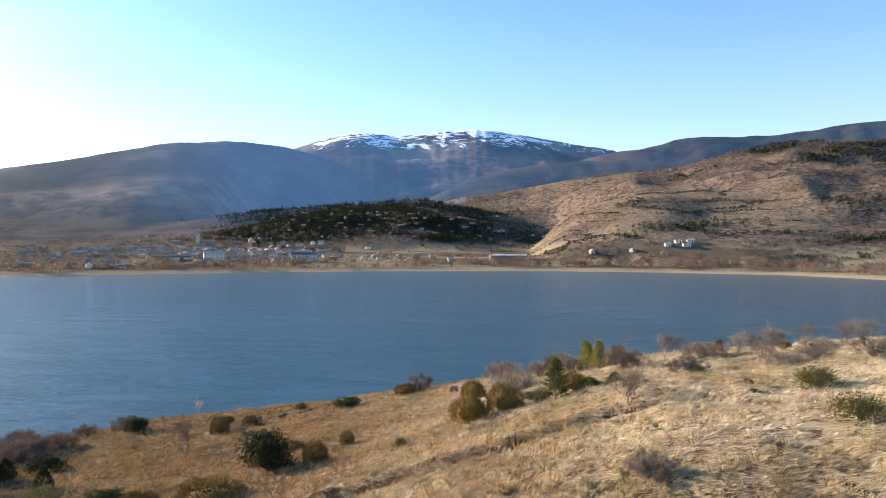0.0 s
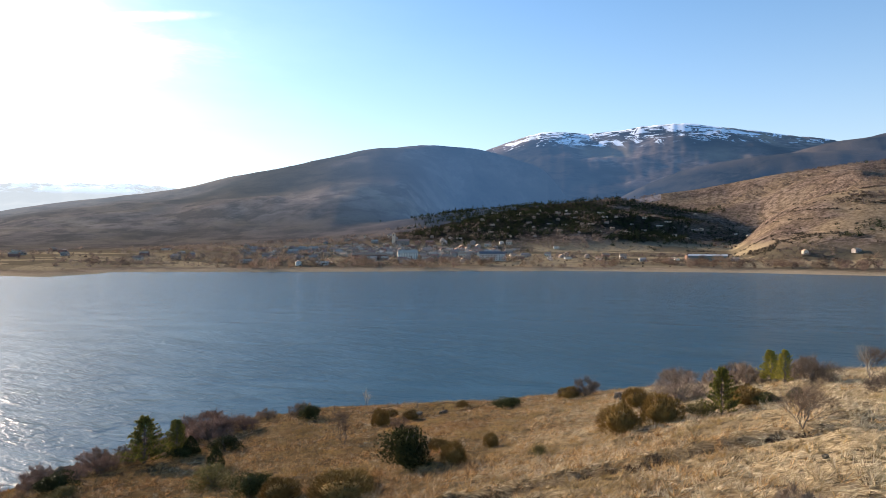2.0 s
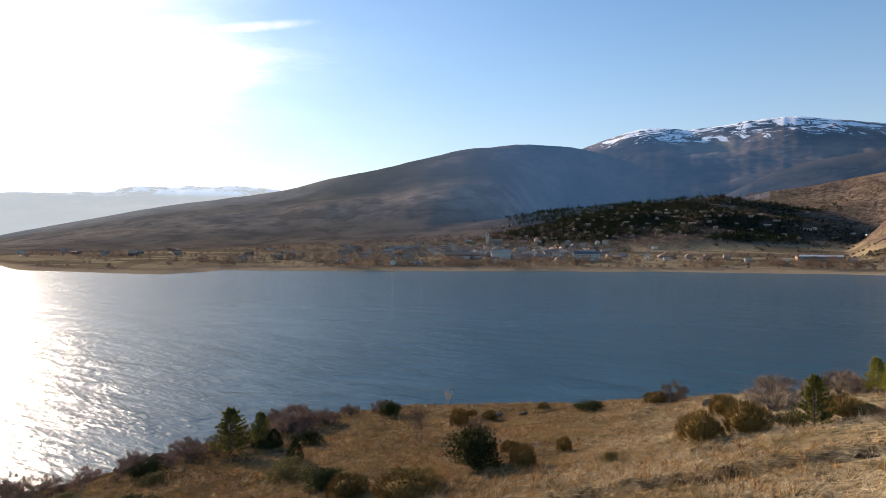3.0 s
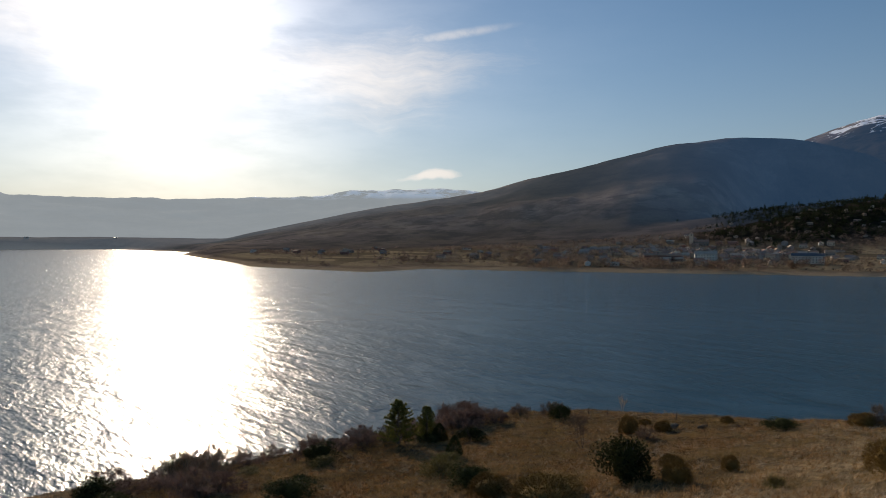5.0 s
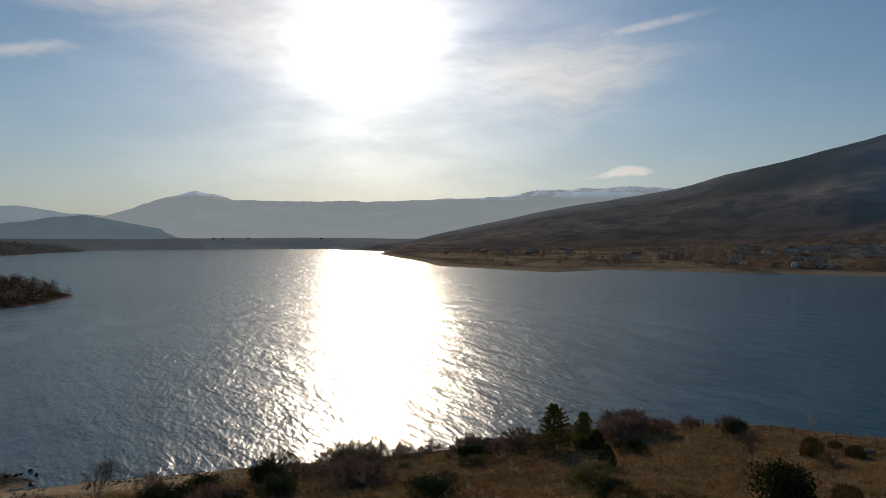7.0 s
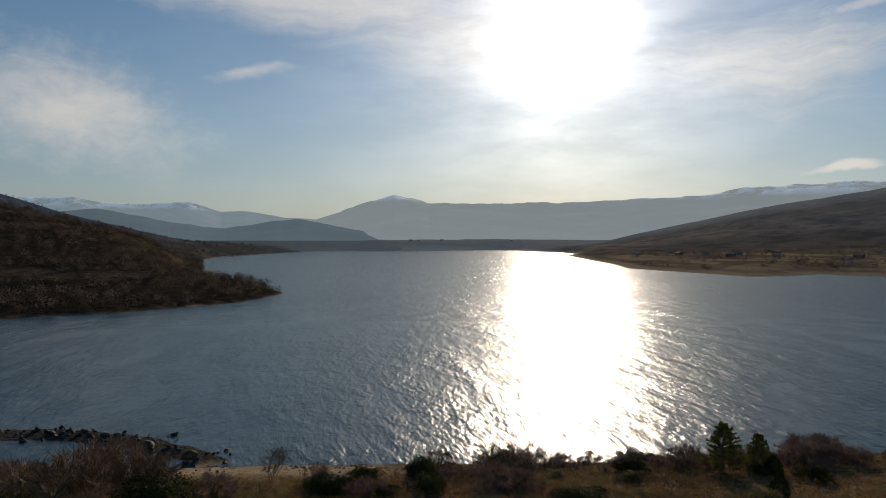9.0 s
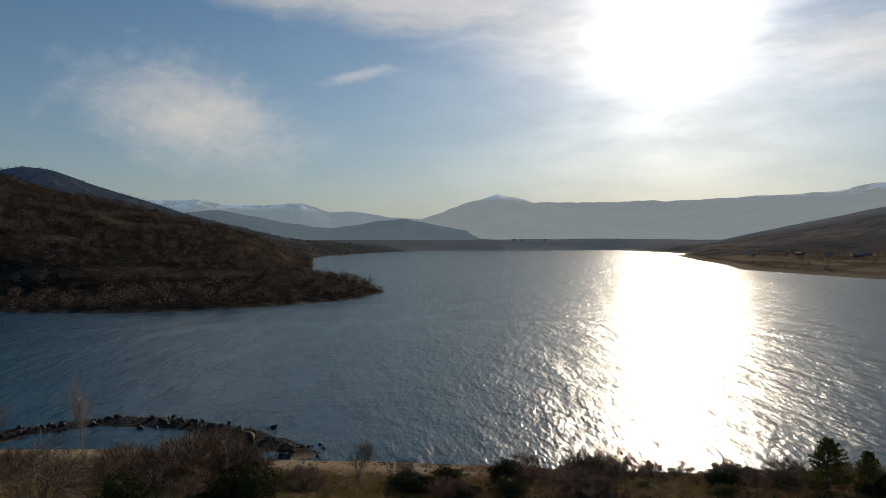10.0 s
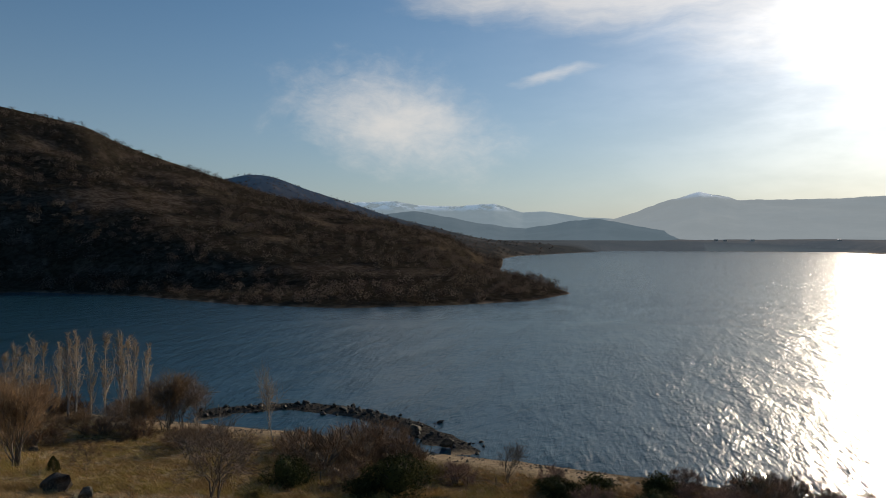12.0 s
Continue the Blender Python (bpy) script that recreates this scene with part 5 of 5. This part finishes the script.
M_FAR_TWIG = crown_material("far_bare_woods", (0.10, 0.078, 0.066), (0.225, 0.175, 0.145))
M_FAR_WARM = crown_material("far_willows", (0.115, 0.08, 0.058), (0.27, 0.195, 0.145))
M_FAR_GREY = crown_material("town_bare_trees", (0.075, 0.062, 0.052), (0.21, 0.18, 0.152))
M_HEADLAND = crown_material("headland_scrub", (0.036, 0.028, 0.022), (0.165, 0.13, 0.105), 0.3)
M_HEDGE = crown_material("hedge_scrub", (0.045, 0.036, 0.028), (0.10, 0.082, 0.06))
M_FAR_DARK = crown_material("far_conifers", (0.012, 0.017, 0.011), (0.048, 0.056, 0.026), 0.2)

p, d, a, r, g = far_points(7600, 201, 88, 142, 340, 1080)
glade = 0.9 * sstep(0.09, 0.13, fbm(p[:, 0] / 75 + 0.2 * p[:, 2] / 10, p[:, 2] / 7, 3, 29))
ok = g.random(len(p)) > glade + 0.25 * sstep(600, 900, r)
p, r = p[ok], r[ok]
big = (0.35 + 0.65 * g.random(len(p)) ** 1.6) * (0.75 + 0.5 * vnoise(p[:, 0] / 60, p[:, 1] / 60, 44))
scatter("headland_woods", p, 11.0 * big, 8.0 * big, 64, M_HEADLAND, "leafless oak scrub covering the headland hill", 301, leaf=0.058)
p, d, a, r, g = far_points(2200, 202, 96, 142, 1050, 2100)
scatter("hill_scrub", p, g.uniform(4, 8, len(p)), g.uniform(2.5, 5, len(p)), 14, M_HEADLAND, "dark scrub on the farther hill", 302, leaf=0.16)
p, d, a, r, g = far_points(26000, 203, -23, 46, 560, 1100)
ok = (d > 16) & (d < 130) & (vnoise(p[:, 0] / 40, p[:, 1] / 40, 33) > 0.42 + 0.16 * (a > 12)) & (g.random(len(p)) < np.where(a < 10, 0.8, 0.35))
p = p[ok][:620]
big = 0.22 + 0.95 * g.random(len(p)) ** 2.2
scatter("shore_willows", p, 14 * big, 11 * big, 150, M_FAR_WARM, "leafless tan willows and reeds along the far shore", 303, leaf=0.05)
p, d, a, r, g = far_points(6200, 204, 3, 33, 1090, 1700)
soft = sstep(3, 10, a) * sstep(33, 24, a) * sstep(22, 38, p[:, 2])
ok = vnoise(p[:, 0] / 48, p[:, 1] / 48, 34) * 0.7 + 0.3 * g.random(len(p)) < 0.10 + 0.56 * soft
meadow = np.hypot((p[:, 0] + 350) / 95, (p[:, 1] - 1165) / 60) < 1 + 0.5 * (vnoise(p[:, 0] / 20, p[:, 1] / 20, 46) - 0.5)
p = p[ok & ~meadow]
tall = g.random(len(p)) < 0.25
scatter("village_conifers", p[tall], g.uniform(5, 9, tall.sum()), g.uniform(7, 13, tall.sum()), 60, M_FAR_DARK, "dark conifers between the houses on the village hill", 304, "cone", 0.085)
scatter("village_oaks", p[~tall], g.uniform(6, 13, (~tall).sum()), g.uniform(4, 9, (~tall).sum()), 48, M_FAR_DARK, "dark evergreen oaks on the village hill", 314, leaf=0.075)
p, d, a, r, g = far_points(15000, 205, -23, 14, 900, 2000)
ok = vnoise(p[:, 0] / 120, p[:, 1] / 45, 35) > np.where(r > 1350, 0.40, 0.66)
p = p[ok]
scatter("hillside_scrub", p, g.uniform(4, 9, len(p)), g.uniform(2.5, 6, len(p)), 14, M_FAR_TWIG, "bare oak woods and scrub on the hillside", 305, leaf=0.14)
# the first two clumps of dark trees stand in for a shaded slope
GULLIES_AND_SHADE = [(-215, 1235, 42, 34, 0, 170), (-108, 1440, 24, 80, 0, 150), (150, 1062, 40, 13, 20, 130), (400, 1150, 26, 34, -40, 110), (355, 985, 40, 8, 20, 60), (350, 980, 24, 6, -30, 45), (70, 1000, 28, 4, 20, 26), (240, 1014, 50, 3, 0, 44)]
g = np.random.default_rng(210)
gully = []
for gx0, gy0, sx, sy, turn, k in GULLIES_AND_SHADE:
    q = g.normal(size=(k, 2)) * [sx, sy]
    c, s = math.cos(radians(turn)), math.sin(radians(turn))
    gully.append(np.stack([gx0 + q[:, 0] * c - q[:, 1] * s, gy0 + q[:, 0] * s + q[:, 1] * c], 1))
gully = np.concatenate(gully)
p = np.column_stack([gully, height(gully[:, 0], gully[:, 1])[0] - 0.3])
scatter("gully_oaks", p, g.uniform(5, 10, len(p)), g.uniform(4, 8, len(p)), 40, M_FAR_DARK, "dark evergreen oaks in the hillside gullies, two clumps standing in for slope shade", 310, leaf=0.08)
p, d, a, r, g = far_points(2600, 209, -23, -4, 1600, 1950)
ok = vnoise(p[:, 0] / 70, p[:, 1] / 50, 42) + 0.25 * sstep(-8, -16, a) > 0.80
p = p[ok]
scatter("ridge_conifers", p, g.uniform(6, 11, len(p)), g.uniform(5, 9, len(p)), 30, M_FAR_DARK, "dark conifer band along the upper ridge", 309, leaf=0.1)
p, d, a, r, g = far_points(15000, 206, 14, 66, 700, 2100)
ok = ((np.abs(fbm(p[:, 0] / 110, p[:, 1] / 60, 3, 36)) < 0.035) | (vnoise(p[:, 0] / 140, p[:, 1] / 70, 37) > 0.68)) & (d > 24) & (r < 1450)
p = p[ok]
scatter("hedgerows", p, g.uniform(4, 9, len(p)), g.uniform(3, 7, len(p)), 26, M_FAR_TWIG, "bare hedgerow trees round the valley fields", 306, leaf=0.11)

p, d, a, r, g = far_points(16000, 211, 0, 56, 640, 1180)
row = (d + 9 * fbm(p[:, 0] / 90, p[:, 1] / 90, 2, 47)) / 23
ok = (d > 34) & (d < 230) & (p[:, 2] < 26) & (row % 1 < 0.11) & (vnoise(p[:, 0] / 34 + 7 * np.floor(row), row, 48) > 0.45)
p = p[ok]
scatter("plot_hedges", p, g.uniform(2, 5, len(p)), g.uniform(1.2, 3.0, len(p)), 14, M_HEDGE, "dark hedges and walls in rows between valley plots", 311, leaf=0.2)

p, d, a, r, g = far_points(17000, 207, -23, 8, 870, 1400)
step = ((p[:, 2] + 16 * fbm(p[:, 0] / 120, p[:, 1] / 120, 2, 39)) / 15) % 1
ok = ((np.abs(fbm(p[:, 0] / 170, p[:, 1] / 75, 2, 38)) < 0.016) | ((step < 0.09) & (vnoise(p[:, 0] / 60, p[:, 1] / 60, 40) > 0.45))) & (d > 60)
p = p[ok]
scatter("field_hedges", p, g.uniform(2, 5, len(p)), g.uniform(1.5, 3.2, len(p)), 16, M_HEDGE, "dark hedges and walls between hill pastures", 307, leaf=0.2)
p, d, a, r, g = far_points(3200, 208, 12, 52, 760, 1350)
ok = (d > 45) & (g.random(len(p)) < 0.25 * np.exp(-((p[:, 0] + 560) / 170) ** 2) + 0.28 * np.exp(-((p[:, 0] + 690) / 110) ** 2) + 0.05)
p = p[ok]
scatter("town_trees", p, g.uniform(5, 15, len(p)), g.uniform(5, 12, len(p)), 84, M_FAR_GREY, "pale leafless trees among the town houses", 308, leaf=0.045)

# ---- houses ----
M_WALLS = [mottled("white_render", (0.60, 0.54, 0.46), (0.80, 0.74, 0.65), 0.4, vary=0.15), mottled("cream_render", (0.52, 0.44, 0.33), (0.66, 0.58, 0.46), 0.4, vary=0.1),
           mottled("brown_stone", (0.24, 0.20, 0.16), (0.40, 0.34, 0.28), 0.7, vary=0.15), mottled("brick_red", (0.28, 0.14, 0.10), (0.38, 0.21, 0.15), 0.7, vary=0.1), mottled("grey_render", (0.29, 0.25, 0.22), (0.44, 0.39, 0.34), 0.5, vary=0.15)]
M_ROOFS = [mottled("clay_tile", (0.34, 0.20, 0.135), (0.52, 0.345, 0.25), 0.8, vary=0.25), mottled("old_tile", (0.36, 0.27, 0.21), (0.54, 0.43, 0.35), 0.8, vary=0.25), mottled("slate", (0.06, 0.065, 0.075), (0.13, 0.135, 0.145), 0.8, 0.5, vary=0.2)]
M_WINDOW = mottled("window_glass", (0.02, 0.025, 0.03), (0.05, 0.055, 0.06), 0.3, 0.12, spec=0.6)
M_DOOR = mottled("brown_door", (0.10, 0.06, 0.035), (0.16, 0.10, 0.06), 2.0)
M_SHEET = mottled("teal_sheet_metal", (0.055, 0.12, 0.14), (0.09, 0.17, 0.185), 0.5, 0.5, spec=0.4)
M_SHEET_ROOF = mottled("pale_sheet_roof", (0.30, 0.34, 0.35), (0.42, 0.46, 0.47), 0.5, 0.45, spec=0.4)


def box(bm, x0, x1, y0, y1, z0, z1):
    v = [bm.verts.new((x, y, z)) for z in (z0, z1) for x, y in ((x0, y0), (x1, y0), (x1, y1), (x0, y1))]
    for f in ((3, 2, 1, 0), (4, 5, 6, 7), (0, 1, 5, 4), (1, 2, 6, 5), (2, 3, 7, 6), (3, 0, 4, 7)):
        bm.faces.new([v[i] for i in f])


def make_house(name, long, deep, eaves, rise, wall_mat, roof_mat, chimneys=1, bays=None, storeys=None, door=True):
    """A gabled house: walls, roof with eaves, chimney, door and a window for each bay and storey on both long sides."""
    thing = empty(name)
    hl, hd = long / 2, deep / 2
    bm = bmesh.new()
    ring = [(-hd, -1.5), (hd, -1.5), (hd, eaves), (0, eaves + rise), (-hd, eaves)]
    ends = [[bm.verts.new((x, y, z)) for y, z in ring] for x in (-hl, hl)]
    bm.faces.new(ends[0][::-1]), bm.faces.new(ends[1])
    for i in range(5):
        j = (i + 1) % 5
        bm.faces.new((ends[0][i], ends[0][j], ends[1][j], ends[1][i]))
    part("wall", bm, wall_mat, thing)
    bm = bmesh.new()
    o, t = 0.45, 0.28
    drop = o * rise / hd
    prof = [(-hd - o, eaves - drop + 0.06), (0, eaves + rise + 0.06), (hd + o, eaves - drop + 0.06), (hd + o, eaves - drop + 0.06 + t), (0, eaves + rise + 0.06 + t), (-hd - o, eaves - drop + 0.06 + t)]
    ends = [[bm.verts.new((x, y, z)) for y, z in prof] for x in (-hl - 0.35, hl + 0.35)]
    for e, flip in ((ends[0], True), (ends[1], False)):
        for q in ((0, 1, 4, 5), (1, 2, 3, 4)):
            bm.faces.new([e[i] for i in (q[::-1] if flip else q)])
    for i in range(6):
        j = (i + 1) % 6
        bm.faces.new((ends[0][i], ends[0][j], ends[1][j], ends[1][i]))
    roof = part("roof", bm, roof_mat, thing)
    for c in range(chimneys):
        bm = bmesh.new()
        cx = hl * (0.5 - c)
        box(bm, cx - 0.45, cx + 0.45, 0.5, 1.3, eaves + rise * 0.6, eaves + rise + 1.1)
        box(bm, cx - 0.55, cx + 0.55, 0.4, 1.4, eaves + rise + 1.1, eaves + rise + 1.25)
        part("chimney", bm, wall_mat, roof)
    bays = bays or max(2, int(long / 3.6))
    storeys = storeys or max(1, int(eaves / 2.8))
    wm = None
    for side in (-1, 1):
        for s in range(storeys):
            for b in range(bays):
                if wm is None:
                    bm = bmesh.new()
                    box(bm, -0.55, 0.55, -0.04, 0.04, 0, 1.35)
                    box(bm, -0.7, 0.7, -0.12, 0.12, -0.12, 0)
                    wm = bpy.data.meshes.new("window")
                    bm.to_mesh(wm)
                    bm.free()
                    wm.materials.append(M_WINDOW)
                if door and side < 0 and s == 0 and b == bays // 2:
                    bm = bmesh.new()
                    box(bm, -0.55, 0.55, -0.05, 0.05, -1.2, 2.1)
                    ob = part("door", bm, M_DOOR, thing)
                    ob.location = (-hl + (b + 0.5) * long / bays, side * hd, 0)
                    continue
                ob = part("window", wm, M_WINDOW, thing)
                ob.location = (-hl + (b + 0.5) * long / bays, side * hd, 0.9 + s * 2.8)
    return thing


rng = random.Random(77)
house_kinds = [(11, 8, 5.0, 2.2, 1, 0), (9, 8, 5.0, 2.2, 2, 0), (13, 9, 5.2, 2.6, 4, 1), (14, 8, 2.8, 1.9, 0, 1), (15, 9, 5.4, 2.4, 3, 0), (10, 9, 5.2, 2.4, 0, 1), (12, 9, 3.2, 2.2, 2, 1), (12, 9, 5.0, 2.6, 4, 0)]
names = {0: "white rendered", 1: "cream rendered", 2: "brown stone", 3: "red brick", 4: "grey rendered"}
roofs = {0: "clay tile roof", 1: "faded tile roof", 2: "dark slate roof"}
models = []
for L, D, E, Rr, w, ro in house_kinds:
    h = make_house("house", L, D, E, Rr, M_WALLS[w], M_ROOFS[ro])
    tagged(h, "%s village house with %s" % (names[w], roofs[ro]), "house", "village houses")
    models.append(h)


def town_spots(count, centre, spread, gap, tests):
    """Spread-out spots by a centre, no two nearer than the gap."""
    got = []
    for _ in range(count * 60):
        if len(got) >= count:
            break
        x, y = rng.gauss(centre[0], spread[0]), rng.gauss(centre[1], spread[1])
        d = float(shore_distance(np.array([x]), np.array([y]))[0])
        if d < 62 or not tests(x, y) or any((x - a) ** 2 + (y - b) ** 2 < gap * gap for a, b in taken):
            continue
        taken.append((x, y))
        got.append((x, y))
    return got


taken = [(-629, 1087), (-346, 840), (-458, 807), (-96, 948), (126, 954), (-612, 1075)]
spots = town_spots(235, (-560, 940), (98, 92), 11.0, lambda x, y: True)
spots += town_spots(22, (-640, 830), (110, 90), 20, lambda x, y: y > 600)
spots += town_spots(16, (-250, 935), (110, 30), 22, lambda x, y: y > 860)
spots += town_spots(62, (-390, 1320), (150, 85), 24, lambda x, y: math.hypot(x - 8, y - 16) > 1150 and -720 < x < -60 and ground_z(x, y) > 34 and math.hypot((x + 350) / 95, (y - 1165) / 60) > 1)
spots += town_spots(5, (-170, 1430), (40, 40), 16, lambda x, y: True)
spots += town_spots(9, (-980, 640), (150, 70), 40, lambda x, y: True)
used = set()
for i, (x, y) in enumerate(spots):
    k = rng.choice((3, 6, 6, 1, 0) if y > 1150 else (0, 0, 1, 1, 2, 2, 2, 3, 4, 4, 5, 6, 6, 7, 7))
    at = pose(x, y, ground_z(x, y) + 0.2, 0, 0, 25 + rng.choice((0, 90, 180, 270)) + rng.gauss(0, 9)) @ Matrix.Diagonal([v * rng.uniform(0.7, 1.0) for v in ((1.05, 0.8, 0.62) if y > 1150 else (0.85, 0.8, 0.75) if x > -380 else (1.1, 1.0, 0.92))] + [1])
    if k not in used:
        used.add(k)
        models[k].matrix_basis = at
    else:
        keep = models[k].matrix_basis.copy()
        models[k].matrix_basis = Matrix.Identity(4)
        copy_thing(models[k], at)
        models[k].matrix_basis = keep
for k, m in enumerate(models):
    if k not in used:
        m.matrix_basis = pose(-560 + 9 * k, 790, ground_z(-560 + 9 * k, 790), 0, 0, 20)


def stand(ob, x, y, turn, label, category, group=""):
    ob.matrix_basis = pose(x, y, ground_z(x, y) + 0.2, 0, 0, turn)
    return tagged(ob, label, category, group)


stand(make_house("hotel", 34, 13, 8.8, 2.6, M_WALLS[0], M_ROOFS[2], 2, 10, 3), -346, 842, 24, "long white three-storey building with dark roof", "building")
stand(make_house("town_house_row", 46, 11, 6.0, 2.2, M_WALLS[3], M_ROOFS[0], 2, 14, 2), -497, 783, 38, "long red brick terrace of houses near the shore", "building")
stand(make_house("town_hall", 26, 13, 8.6, 2.8, M_WALLS[0], M_ROOFS[1], 2, 8, 3), -455, 812, 34, "large white rendered building near the shore", "building")
stand(make_house("sheet_metal_shed", 46, 18, 6.2, 1.8, M_SHEET, M_SHEET_ROOF, 0, 9, 1, False), -96, 950, 3, "large teal sheet metal shed with pale roof", "shed")
for k, (x, y, L, tn) in enumerate(((110, 952, 12, 8), (124, 962, 15, 12), (140, 966, 14, 5), (133, 950, 16, 10))):
    stand(make_house("farmhouse", L * 0.62, 5.5, 2.3, 1.2, M_WALLS[0], M_ROOFS[1], 1), x, y, tn, "white rendered farm building on the slope", "house", "farm buildings")
for k, (x, y) in enumerate(((-2650, 330), (-2665, 300), (-2660, 420), (-2640, 690))):
    stand(make_house("far_building", 13, 9, 3.4, 1.2, M_WALLS[0], M_SHEET_ROOF, 0, 5, 2, False), x, y, 80 + 7 * k, "small white building beyond the far end of the lake", "building", "far buildings")

church = make_house("church", 22, 10, 7, 3, M_WALLS[2], M_ROOFS[0], 0, 5, 1)
stand(church, -618, 1082, 30, "cream stone church with a square bell tower", "church")
bm = bmesh.new()
box(bm, -19.5, -13.5, -3, 3, -2, 20)
box(bm, -19.9, -13.1, -3.4, 3.4, 15.2, 15.7)
tower = part("tower", bm, M_WALLS[1], church)
bm = bmesh.new()
base = [bm.verts.new(q) for q in ((-20, -3.5, 20), (-13, -3.5, 20), (-13, 3.5, 20), (-20, 3.5, 20))]
top = bm.verts.new((-16.5, 0, 23))
bm.faces.new(base[::-1])
for i in range(4):
    bm.faces.new((base[i], base[(i + 1) % 4], top))
part("tower_roof", bm, M_ROOFS[0], tower)
for side in (-1, 1):
    bm = bmesh.new()
    box(bm, -17.2, -15.8, side * 3 - 0.06, side * 3 + 0.06, 16.4, 19)
    part("bell_opening", bm, M_WINDOW, tower)
